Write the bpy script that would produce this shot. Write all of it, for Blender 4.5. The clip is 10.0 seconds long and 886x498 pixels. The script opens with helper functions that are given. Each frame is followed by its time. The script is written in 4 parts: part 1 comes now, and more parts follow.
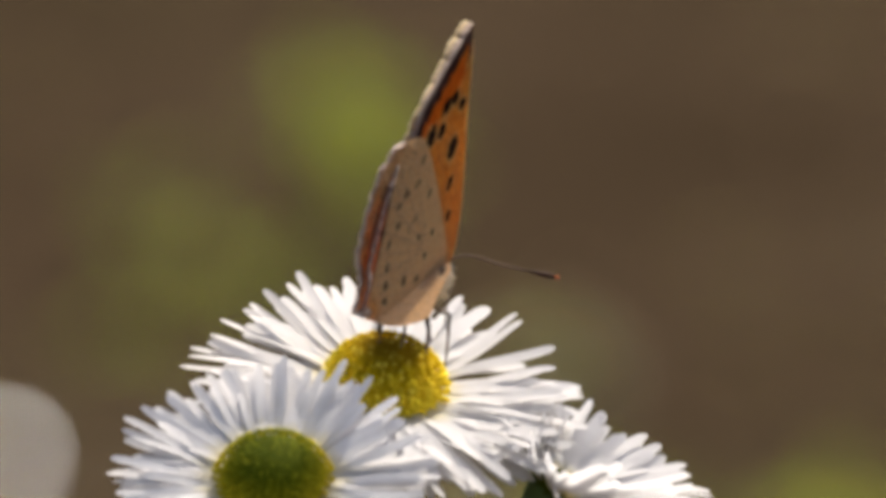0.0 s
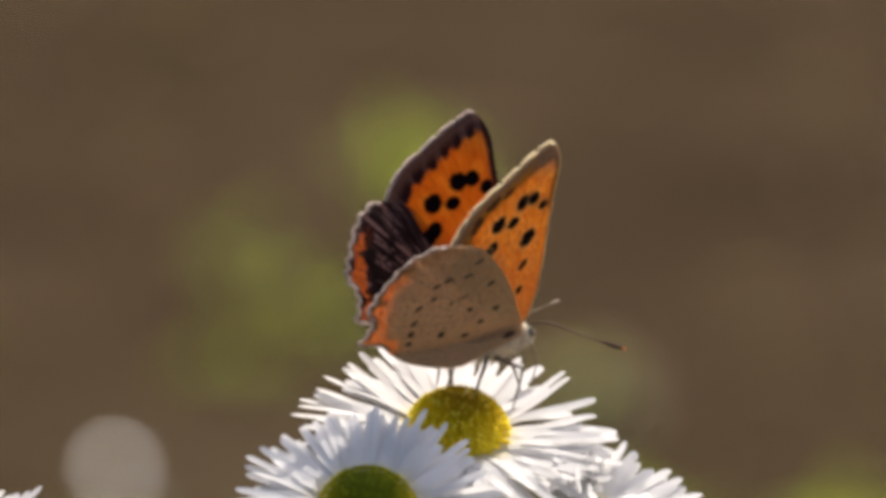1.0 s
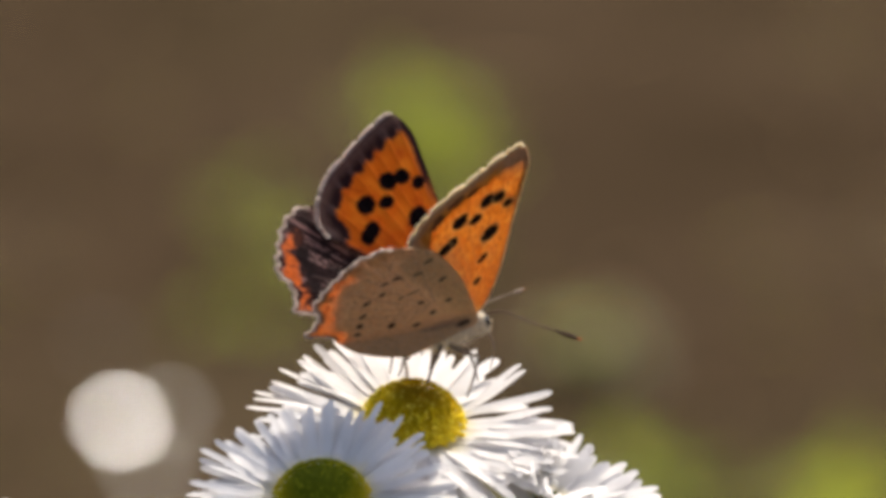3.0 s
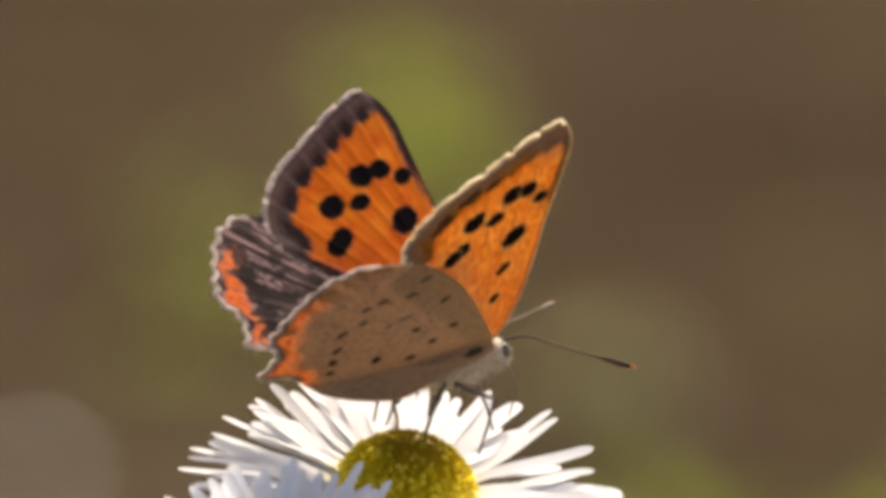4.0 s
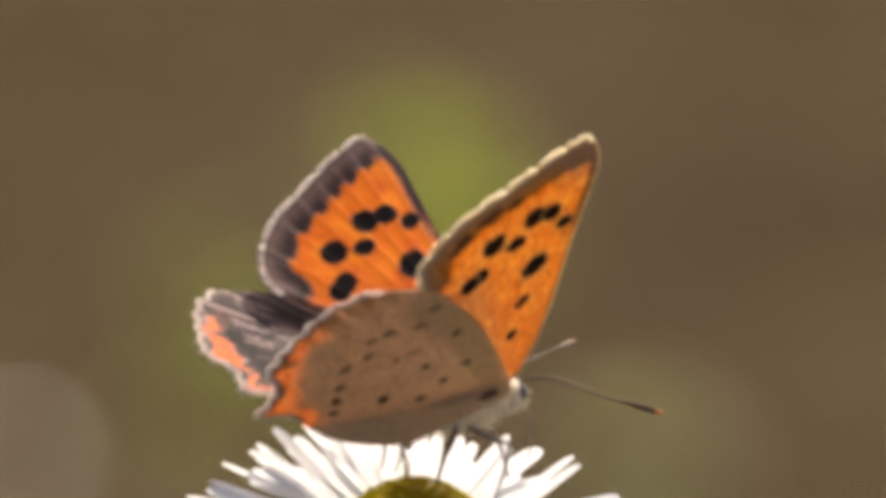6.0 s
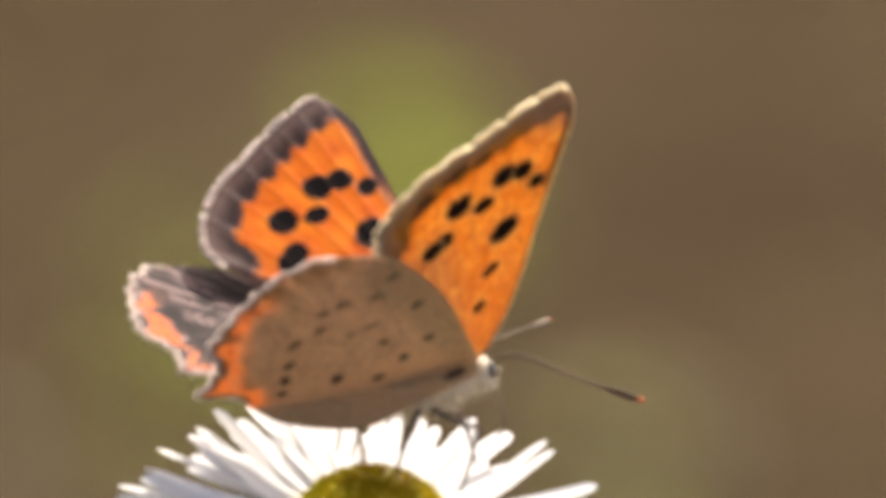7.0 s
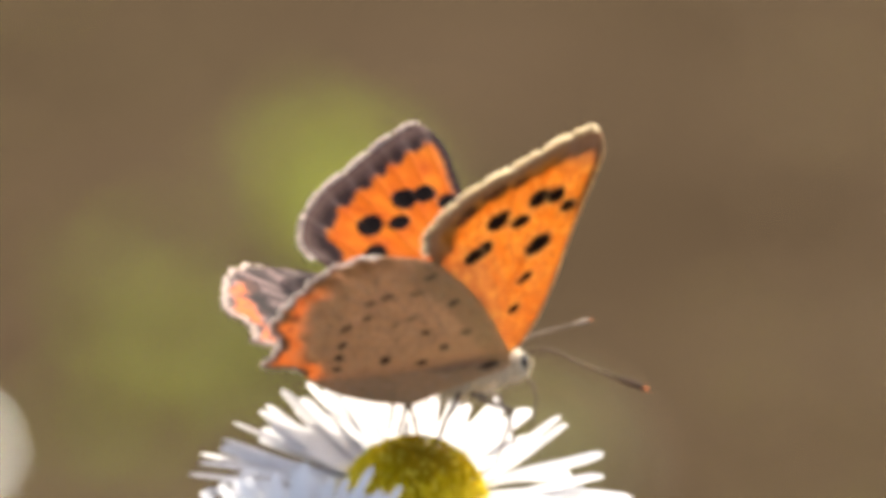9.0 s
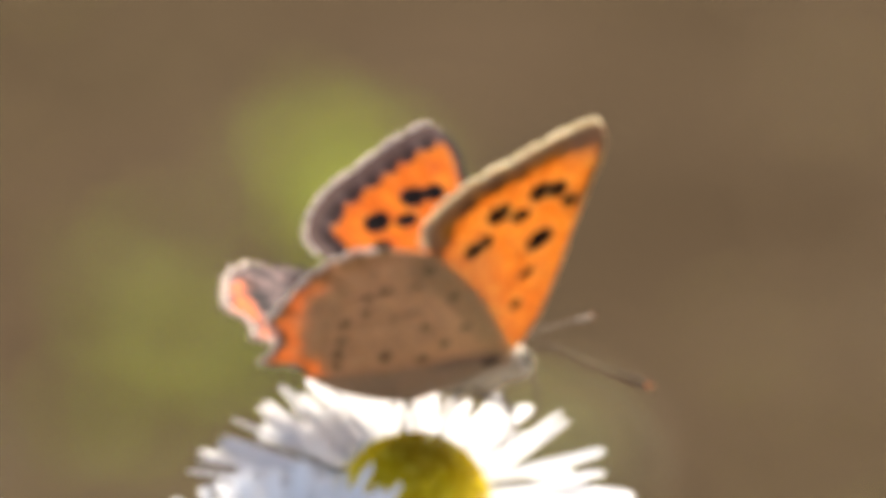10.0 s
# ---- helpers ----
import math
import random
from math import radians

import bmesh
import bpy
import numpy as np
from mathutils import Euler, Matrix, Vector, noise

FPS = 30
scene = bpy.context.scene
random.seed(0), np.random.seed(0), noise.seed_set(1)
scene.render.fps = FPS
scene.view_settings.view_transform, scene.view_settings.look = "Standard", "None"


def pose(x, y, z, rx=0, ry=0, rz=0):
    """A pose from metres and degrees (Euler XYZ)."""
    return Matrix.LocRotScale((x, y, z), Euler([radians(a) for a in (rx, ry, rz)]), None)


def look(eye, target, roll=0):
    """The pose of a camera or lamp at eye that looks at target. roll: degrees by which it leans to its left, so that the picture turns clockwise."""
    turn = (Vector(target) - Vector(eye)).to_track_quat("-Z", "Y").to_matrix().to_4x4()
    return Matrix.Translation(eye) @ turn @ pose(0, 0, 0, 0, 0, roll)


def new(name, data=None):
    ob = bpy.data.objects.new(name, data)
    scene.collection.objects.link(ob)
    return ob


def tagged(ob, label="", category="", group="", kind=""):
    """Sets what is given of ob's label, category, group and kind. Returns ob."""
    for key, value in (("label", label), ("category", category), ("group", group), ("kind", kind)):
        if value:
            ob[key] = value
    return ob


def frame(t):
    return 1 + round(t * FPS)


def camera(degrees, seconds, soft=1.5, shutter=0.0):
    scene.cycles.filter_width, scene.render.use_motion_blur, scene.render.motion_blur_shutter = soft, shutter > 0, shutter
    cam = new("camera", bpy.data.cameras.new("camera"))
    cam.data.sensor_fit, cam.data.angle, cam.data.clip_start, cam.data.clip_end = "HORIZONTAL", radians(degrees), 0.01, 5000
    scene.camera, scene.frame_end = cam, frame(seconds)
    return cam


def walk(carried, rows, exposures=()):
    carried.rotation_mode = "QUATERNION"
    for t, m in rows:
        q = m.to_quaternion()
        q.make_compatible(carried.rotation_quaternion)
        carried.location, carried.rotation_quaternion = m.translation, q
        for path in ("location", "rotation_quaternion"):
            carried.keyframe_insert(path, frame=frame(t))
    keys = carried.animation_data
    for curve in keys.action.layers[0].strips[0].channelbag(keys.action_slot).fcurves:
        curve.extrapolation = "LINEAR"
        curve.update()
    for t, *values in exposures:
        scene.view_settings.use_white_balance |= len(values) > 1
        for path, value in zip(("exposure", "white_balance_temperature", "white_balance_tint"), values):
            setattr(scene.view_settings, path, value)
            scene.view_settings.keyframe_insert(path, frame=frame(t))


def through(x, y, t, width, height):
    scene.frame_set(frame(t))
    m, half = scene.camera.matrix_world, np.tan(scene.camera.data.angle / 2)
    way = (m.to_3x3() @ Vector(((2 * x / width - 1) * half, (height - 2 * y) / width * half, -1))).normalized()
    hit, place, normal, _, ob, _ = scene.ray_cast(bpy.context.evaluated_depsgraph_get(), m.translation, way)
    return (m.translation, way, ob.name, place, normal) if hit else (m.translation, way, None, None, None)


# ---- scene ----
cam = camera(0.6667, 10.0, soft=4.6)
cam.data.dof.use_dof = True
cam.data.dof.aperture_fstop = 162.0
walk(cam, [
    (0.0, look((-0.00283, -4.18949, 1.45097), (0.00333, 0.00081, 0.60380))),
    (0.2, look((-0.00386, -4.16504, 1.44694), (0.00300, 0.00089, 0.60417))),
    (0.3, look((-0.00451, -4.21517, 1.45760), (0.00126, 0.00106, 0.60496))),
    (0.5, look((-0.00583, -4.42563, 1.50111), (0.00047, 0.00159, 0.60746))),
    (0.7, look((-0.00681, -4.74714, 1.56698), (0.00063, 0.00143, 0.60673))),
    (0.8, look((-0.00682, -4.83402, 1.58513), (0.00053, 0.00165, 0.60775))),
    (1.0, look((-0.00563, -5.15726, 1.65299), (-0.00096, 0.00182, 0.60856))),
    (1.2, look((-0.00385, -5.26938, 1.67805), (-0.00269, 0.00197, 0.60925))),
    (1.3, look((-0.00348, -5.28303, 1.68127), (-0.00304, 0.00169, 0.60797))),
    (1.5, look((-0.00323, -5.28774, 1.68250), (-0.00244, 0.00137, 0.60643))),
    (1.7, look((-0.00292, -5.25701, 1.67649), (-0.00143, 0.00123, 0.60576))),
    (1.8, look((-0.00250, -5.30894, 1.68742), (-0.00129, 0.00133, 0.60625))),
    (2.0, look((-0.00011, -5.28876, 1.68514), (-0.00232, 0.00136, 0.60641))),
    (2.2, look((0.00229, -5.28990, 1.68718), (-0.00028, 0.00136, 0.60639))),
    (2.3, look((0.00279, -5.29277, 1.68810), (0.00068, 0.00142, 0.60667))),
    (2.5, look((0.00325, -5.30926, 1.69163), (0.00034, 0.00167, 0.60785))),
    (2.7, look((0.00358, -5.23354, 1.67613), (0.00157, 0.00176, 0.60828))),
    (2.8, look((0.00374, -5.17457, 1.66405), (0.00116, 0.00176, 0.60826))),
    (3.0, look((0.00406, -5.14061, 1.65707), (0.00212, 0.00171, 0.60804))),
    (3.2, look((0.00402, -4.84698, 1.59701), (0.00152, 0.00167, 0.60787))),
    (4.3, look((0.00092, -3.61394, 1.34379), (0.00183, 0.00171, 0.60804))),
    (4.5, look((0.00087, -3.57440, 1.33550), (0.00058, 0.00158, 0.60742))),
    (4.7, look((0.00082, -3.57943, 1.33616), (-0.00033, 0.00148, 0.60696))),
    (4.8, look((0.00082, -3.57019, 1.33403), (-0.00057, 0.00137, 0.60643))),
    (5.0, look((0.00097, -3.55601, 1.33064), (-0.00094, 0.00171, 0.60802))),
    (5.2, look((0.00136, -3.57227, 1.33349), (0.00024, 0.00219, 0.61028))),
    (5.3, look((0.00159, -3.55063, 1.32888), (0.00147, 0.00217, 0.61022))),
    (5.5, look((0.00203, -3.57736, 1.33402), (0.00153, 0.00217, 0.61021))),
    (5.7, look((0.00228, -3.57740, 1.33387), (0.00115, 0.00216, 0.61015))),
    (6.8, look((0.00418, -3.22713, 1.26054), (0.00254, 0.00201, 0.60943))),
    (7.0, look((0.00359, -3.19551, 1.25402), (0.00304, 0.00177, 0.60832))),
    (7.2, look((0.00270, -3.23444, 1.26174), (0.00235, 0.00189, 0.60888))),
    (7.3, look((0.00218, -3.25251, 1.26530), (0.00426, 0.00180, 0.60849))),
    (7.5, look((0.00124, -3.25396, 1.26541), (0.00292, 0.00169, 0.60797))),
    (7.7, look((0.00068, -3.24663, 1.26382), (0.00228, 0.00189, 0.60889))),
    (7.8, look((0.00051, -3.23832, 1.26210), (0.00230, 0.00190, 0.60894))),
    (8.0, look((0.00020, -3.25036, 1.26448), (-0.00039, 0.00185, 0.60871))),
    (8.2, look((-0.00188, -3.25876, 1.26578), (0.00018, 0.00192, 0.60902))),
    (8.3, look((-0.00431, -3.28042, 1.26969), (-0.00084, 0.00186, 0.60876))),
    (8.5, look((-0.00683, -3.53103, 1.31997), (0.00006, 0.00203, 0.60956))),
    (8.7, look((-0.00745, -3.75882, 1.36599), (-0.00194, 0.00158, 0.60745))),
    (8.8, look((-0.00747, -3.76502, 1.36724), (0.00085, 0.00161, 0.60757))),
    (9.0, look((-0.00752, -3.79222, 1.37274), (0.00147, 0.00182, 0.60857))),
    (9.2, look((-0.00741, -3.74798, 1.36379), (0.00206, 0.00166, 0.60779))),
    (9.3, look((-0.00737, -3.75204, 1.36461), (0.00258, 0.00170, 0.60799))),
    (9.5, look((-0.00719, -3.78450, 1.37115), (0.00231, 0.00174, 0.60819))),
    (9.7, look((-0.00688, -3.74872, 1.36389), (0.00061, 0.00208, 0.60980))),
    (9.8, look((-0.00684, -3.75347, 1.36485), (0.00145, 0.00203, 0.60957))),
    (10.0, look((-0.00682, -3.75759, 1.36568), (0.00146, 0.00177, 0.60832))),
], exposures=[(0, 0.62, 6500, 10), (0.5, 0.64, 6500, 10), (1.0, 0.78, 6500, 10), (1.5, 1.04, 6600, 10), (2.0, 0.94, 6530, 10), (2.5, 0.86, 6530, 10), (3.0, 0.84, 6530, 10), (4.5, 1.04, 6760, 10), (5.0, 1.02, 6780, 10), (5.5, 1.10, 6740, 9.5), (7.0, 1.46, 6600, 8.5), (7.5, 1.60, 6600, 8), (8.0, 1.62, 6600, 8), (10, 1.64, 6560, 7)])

# ---- light ----
SUN_AZ, SUN_EL = 27.0, 53.0          # behind the butterfly, to the right
world = bpy.data.worlds.new("world")
scene.world = world
world.use_nodes = True
wn = world.node_tree
sky = wn.nodes.new("ShaderNodeTexSky")
sky.sky_type = "NISHITA"
sky.sun_disc = False
sky.air_density, sky.dust_density, sky.ozone_density = 0.8, 6.0, 0.4
sky.sun_elevation, sky.sun_rotation = radians(SUN_EL), radians(SUN_AZ)
wn.links.new(sky.outputs[0], wn.nodes["Background"].inputs[0])
wn.nodes["Background"].inputs[1].default_value = 0.15
sun_data = bpy.data.lights.new("sun", "SUN")
sun_data.energy, sun_data.angle, sun_data.color = 3.75, radians(0.53), (1.0, 0.92, 0.80)
sun = new("sun", sun_data)
az, el = radians(SUN_AZ), radians(SUN_EL)
sun_way = Vector((math.sin(az) * math.cos(el), math.cos(az) * math.cos(el), math.sin(el)))
sun.matrix_world = look(sun_way * 20, (0, 0, 0))

MM = 0.001
ORIGIN = Vector((0, 0, 0.60))        # between the petals of the flower the butterfly sits on


# ---- materials ----
class Nodes:
    """A small builder of node materials."""

    def __init__(self, name):
        self.mat = bpy.data.materials.new(name)
        self.mat.use_nodes = True
        self.tree = self.mat.node_tree
        self.tree.nodes.clear()

    def add(self, kind, **inputs):
        node = self.tree.nodes.new(kind)
        for key, value in inputs.items():
            socket = node.inputs[key.replace("_", " ")]
            if isinstance(value, bpy.types.NodeSocket):
                self.tree.links.new(value, socket)
            else:
                socket.default_value = value
        return node

    def noise(self, scale, detail=3.0, rough=0.55, where=None):
        n = self.add("ShaderNodeTexNoise", Scale=scale, Detail=detail, Roughness=rough)
        if where is None:
            where = self.add("ShaderNodeTexCoord").outputs["Object"]
        self.tree.links.new(where, n.inputs["Vector"])
        return n.outputs["Fac"]

    def ramp(self, fac, stops):
        n = self.add("ShaderNodeValToRGB", Fac=fac)
        while len(n.color_ramp.elements) < len(stops):
            n.color_ramp.elements.new(0.5)
        for e, (p, c) in zip(n.color_ramp.elements, stops):
            e.position, e.color = p, (*c, 1)
        return n.outputs["Color"]

    def mix(self, fac, a, b, how="MIX"):
        n = self.tree.nodes.new("ShaderNodeMix")
        n.data_type, n.blend_type = "RGBA", how
        for socket, value in ((n.inputs[0], fac), (n.inputs[6], a), (n.inputs[7], b)):
            if isinstance(value, bpy.types.NodeSocket):
                self.tree.links.new(value, socket)
            else:
                socket.default_value = value if isinstance(value, float) else (*value, 1)
        return n.outputs[2]

    def bump(self, height, strength, distance):
        return self.add("ShaderNodeBump", Height=height, Strength=strength, Distance=distance).outputs[0]

    def done(self, colour, rough=0.6, through=0.0, through_colour=None, normal=None, spec=0.3, sheen=0.0):
        p = self.add("ShaderNodeBsdfPrincipled", Roughness=rough)
        p.inputs["Specular IOR Level"].default_value = spec
        p.inputs["Sheen Weight"].default_value = sheen
        if isinstance(colour, bpy.types.NodeSocket):
            self.tree.links.new(colour, p.inputs["Base Color"])
        else:
            p.inputs["Base Color"].default_value = (*colour, 1)
        if normal is not None:
            self.tree.links.new(normal, p.inputs["Normal"])
        shader = p.outputs[0]
        if through:
            tr = self.add("ShaderNodeBsdfTranslucent")
            c = through_colour if through_colour is not None else colour
            if isinstance(c, bpy.types.NodeSocket):
                self.tree.links.new(c, tr.inputs["Color"])
            else:
                tr.inputs["Color"].default_value = (*c, 1)
            m = self.add("ShaderNodeMixShader", Fac=through)
            self.tree.links.new(shader, m.inputs[1])
            self.tree.links.new(tr.outputs[0], m.inputs[2])
            shader = m.outputs[0]
        out = self.tree.nodes.new("ShaderNodeOutputMaterial")
        self.tree.links.new(shader, out.inputs[0])
        return self.mat


def wing_material(name, through):
    n = Nodes(name)
    col = n.add("ShaderNodeAttribute")
    col.attribute_name = "pattern"
    grain = n.noise(9000, 2.0)
    c = n.mix(0.25, col.outputs["Color"], n.ramp(grain, [(0.3, (0.35, 0.35, 0.35)), (0.7, (1, 1, 1))]), "MULTIPLY")
    glow = n.add("ShaderNodeGamma", Color=c, Gamma=0.68).outputs[0]
    thin = n.add("ShaderNodeMapRange", Value=c, From_Min=0.03, From_Max=0.22).outputs[0]
    glow = n.mix(thin, c, glow)
    mat = n.done(c, rough=0.45, through=through, through_colour=glow, normal=n.bump(grain, 0.3, 0.00006), spec=0.03)
    shine = n.add("ShaderNodeMath")
    shine.operation = "MULTIPLY"
    n.tree.links.new(col.outputs["Alpha"], shine.inputs[0])
    shine.inputs[1].default_value = 0.9
    body = [k for k in n.tree.nodes if k.type == "BSDF_PRINCIPLED"][0]
    n.tree.links.new(shine.outputs[0], body.inputs["Specular IOR Level"])
    body.inputs["Specular Tint"].default_value = (1.0, 0.74, 0.69, 1)
    return mat


def petal_material():
    n = Nodes("petal_white")
    info = n.add("ShaderNodeObjectInfo")
    grain = n.noise(1500, 3.0)
    a = n.mix(info.outputs["Random"], (0.63, 0.618, 0.608), (0.725, 0.712, 0.70))
    c = n.mix(0.12, a, n.ramp(grain, [(0.35, (0.6, 0.59, 0.62)), (0.65, (1, 1, 1))]), "MULTIPLY")
    foot = n.add("ShaderNodeSeparateXYZ", Vector=n.add("ShaderNodeTexCoord").outputs["Object"]).outputs["X"]
    foot = n.add("ShaderNodeMapRange", Value=foot, From_Min=0.0003, From_Max=0.0022, To_Min=0.6, To_Max=0.0).outputs[0]
    c = n.mix(foot, c, (0.72, 0.60, 0.16))
    return n.done(c, rough=0.85, through=0.36, through_colour=n.mix(foot, (0.83, 0.825, 0.83), (0.88, 0.74, 0.22)), normal=n.bump(grain, 0.35, 0.0001), spec=0.05)


def disc_material(name, stops, reach, pale, through=0.25):
    """Packed florets: buds in the middle, opened and yellower towards the rim; some stand out paler."""
    n = Nodes(name)
    where = n.add("ShaderNodeTexCoord").outputs["Object"]
    flat = n.add("ShaderNodeVectorMath")
    flat.operation = "MULTIPLY"
    n.tree.links.new(where, flat.inputs[0])
    flat.inputs[1].default_value = (1 / reach, 1 / reach, 0)
    far = n.add("ShaderNodeVectorMath")
    far.operation = "LENGTH"
    n.tree.links.new(flat.outputs[0], far.inputs[0])
    uneven = n.add("ShaderNodeMapRange", Value=n.noise(900), To_Min=-0.12, To_Max=0.12).outputs[0]
    out = n.add("ShaderNodeMath")
    n.tree.links.new(far.outputs["Value"], out.inputs[0])
    n.tree.links.new(uneven, out.inputs[1])
    c = n.ramp(out.outputs[0], stops)
    island = n.add("ShaderNodeNewGeometry").outputs["Random Per Island"]
    c = n.mix(n.ramp(island, [(0.70, (0, 0, 0)), (0.95, (0.55, 0.55, 0.55))]), c, pale)
    return n.done(c, rough=0.8, through=through, spec=0.08)


def stem_material():
    n = Nodes("stem_green")
    c = n.ramp(n.noise(700), [(0.3, (0.07, 0.12, 0.025)), (0.7, (0.14, 0.20, 0.05))])
    return n.done(c, rough=0.6, through=0.1)


def leaf_material(name, dark, light, rough=0.5):
    n = Nodes(name)
    c = n.ramp(n.noise(30), [(0.3, dark), (0.7, light)])
    return n.done(c, rough=rough, through=0.5, through_colour=n.mix(0.5, c, (0.50, 0.54, 0.06)), spec=0.08)


def ground_material():
    n = Nodes("bare_soil_and_litter")
    where = n.add("ShaderNodeTexCoord").outputs["Object"]
    big = n.noise(19.0, 3.0, 0.55, where)
    moss = n.noise(12.0, 2.0, 0.5, where)
    fine = n.noise(100, 5.0, 0.6, where)
    c = n.ramp(big, [(0.34, (0.0284, 0.0197, 0.0116)), (0.50, (0.0378, 0.0262, 0.0158)), (0.66, (0.050, 0.0360, 0.0226))])
    c = n.mix(n.ramp(moss, [(0.50, (0, 0, 0)), (0.70, (0.3, 0.3, 0.3))]), c, (0.040, 0.036, 0.016))
    c = n.mix(0.5, c, n.ramp(fine, [(0.3, (0.5, 0.5, 0.5)), (0.7, (1, 1, 1))]), "MULTIPLY")
    return n.done(c, rough=0.95, normal=n.bump(fine, 0.5, 0.01), spec=0.0)


def plain_material(name, lo, hi, scale=2000, rough=0.6, spec=0.3, through=0.0, sheen=0.0):
    n = Nodes(name)
    return n.done(n.ramp(n.noise(scale), [(0.3, lo), (0.7, hi)]), rough=rough, spec=spec, through=through, sheen=sheen)


WING = wing_material("wing_scales", 0.53)
FRINGE = plain_material("wing_fringe", (0.74, 0.64, 0.44), (0.94, 0.86, 0.64), 900, through=0.66)
GREY_FRINGE = plain_material("wing_fringe_grey", (0.54, 0.46, 0.41), (0.80, 0.70, 0.62), 900, through=0.58)
FUR = plain_material("pale_fur", (0.46, 0.39, 0.28), (0.74, 0.64, 0.48), 3000, 0.9, 0.1, 0.28, 0.3)
DARK_FUR = plain_material("dark_fur", (0.07, 0.06, 0.05), (0.16, 0.13, 0.10), 3000, 0.9, 0.1, 0, 0.3)
EYE = plain_material("black_eye", (0.01, 0.01, 0.01), (0.02, 0.018, 0.016), rough=0.15, spec=0.6)
LEG = plain_material("leg_brown", (0.06, 0.045, 0.037), (0.20, 0.15, 0.115), 1200, 0.6, 0.1)
ANTENNA = plain_material("antenna_brown", (0.035, 0.022, 0.015), (0.13, 0.08, 0.052), 2500, 0.6, 0.1)
CLUB = plain_material("antenna_club", (0.025, 0.014, 0.010), (0.05, 0.025, 0.016), rough=0.6, spec=0.06)
# sunlight on the left antenna, put into its colour
SUNLIT_ANTENNA = plain_material("antenna_sunlit_paint", (0.14, 0.105, 0.08), (0.24, 0.19, 0.15), rough=0.6, spec=0.1, through=0.3)
CLUB_TIP = plain_material("antenna_club_tip", (0.42, 0.11, 0.04), (0.55, 0.17, 0.06), rough=0.6, spec=0.06)
PETAL, STEM = petal_material(), stem_material()
YELLOW_DISC = disc_material("floret_yellow", [(0.0, (0.25, 0.15, 0.004)), (0.45, (0.38, 0.24, 0.004)), (0.75, (0.68, 0.49, 0.007)), (1.0, (0.92, 0.74, 0.04))], 3.4 * MM, (0.95, 0.80, 0.09))
GREEN_DISC = disc_material("floret_green", [(0.0, (0.085, 0.11, 0.004)), (0.55, (0.12, 0.145, 0.004)), (0.80, (0.27, 0.26, 0.006)), (1.0, (0.62, 0.50, 0.02))], 3.2 * MM, (0.46, 0.44, 0.02))
SOIL = ground_material()
WEED = leaf_material("weed_leaf", (0.16, 0.20, 0.025), (0.30, 0.34, 0.04), 0.7)
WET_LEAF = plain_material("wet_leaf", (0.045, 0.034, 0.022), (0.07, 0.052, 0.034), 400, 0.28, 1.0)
LITTER = leaf_material("litter_brown", (0.05, 0.033, 0.018), (0.16, 0.11, 0.06), 0.8)
DRY = leaf_material("dry_leaf", (0.24, 0.22, 0.14), (0.40, 0.36, 0.25))


# ---- helpers of this scene ----
def part(name, bm, material, parent, label="", smooth=True):
    """Links a bmesh as one mesh object under a thing or a part."""
    me = bpy.data.meshes.new(name)
    bm.to_mesh(me)
    bm.free()
    return part_mesh(name, me, material, parent, label, smooth)


def part_mesh(name, me, material, parent, label="", smooth=True):
    if not me.materials:
        me.materials.append(material)
    if smooth:
        me.polygons.foreach_set("use_smooth", [True] * len(me.polygons))
    ob = new(name, me)
    ob.parent = parent
    if label:
        tagged(ob, label=label)
    return ob


def empty(name, m, label, category, group="", kind=""):
    ob = new(name)
    ob.empty_display_size = 0.005
    ob.matrix_world = m
    return tagged(ob, label, category, group, kind)


def add_tube(bm, points, radii, sides=8):
    """A tapered tube along points."""
    rings = []
    pts = [Vector(p) for p in points]
    for i, p in enumerate(pts):
        d = (pts[min(i + 1, len(pts) - 1)] - pts[max(i - 1, 0)]).normalized()
        a = d.orthogonal().normalized() if i == 0 else (a - d * a.dot(d)).normalized()
        b = d.cross(a)
        rings.append([bm.verts.new(p + (a * math.cos(q) + b * math.sin(q)) * radii[i])
                      for q in (2 * math.pi * k / sides for k in range(sides))])
    for r, s in zip(rings, rings[1:]):
        for k in range(sides):
            bm.faces.new((r[k], r[(k + 1) % sides], s[(k + 1) % sides], s[k]))
    bm.faces.new(rings[0][::-1])
    bm.faces.new(rings[-1])


def tube(points, radii, sides=8):
    bm = bmesh.new()
    add_tube(bm, points, radii, sides)
    return bm


def curve3(points, n):
    """n points of a smooth curve through points."""
    p = np.array(points, float)
    p = np.vstack([2 * p[0] - p[1], p, 2 * p[-1] - p[-2]])
    out = []
    for s in np.linspace(0, len(points) - 1 - 1e-9, n):
        i = int(s)
        f = s - i
        a, b, c, d = p[i:i + 4]
        out.append(0.5 * ((2 * b) + (c - a) * f + (2 * a - 5 * b + 4 * c - d) * f * f + (3 * b - a - 3 * c + d) * f ** 3))
    return np.array(out)


def ellipsoid(centre, radii, turn=None, seg=24, rings=14, shape=None):
    bm = bmesh.new()
    bmesh.ops.create_uvsphere(bm, u_segments=seg, v_segments=rings, radius=1.0)
    m = (turn or Matrix()).to_3x3()
    for v in bm.verts:
        p = Vector(v.co)
        if shape:
            p = shape(p)
        v.co = Vector(centre) + m @ Vector((p.x * radii[0], p.y * radii[1], p.z * radii[2]))
    return bm


# ---- ground ----
def ground_height(x, y):
    h = 0.008 * noise.noise((x * 1.3, y * 1.3, 0)) + 0.003 * noise.noise((x * 5, y * 5, 3))
    return h if max(abs(x), abs(y)) < 30 else 0.0


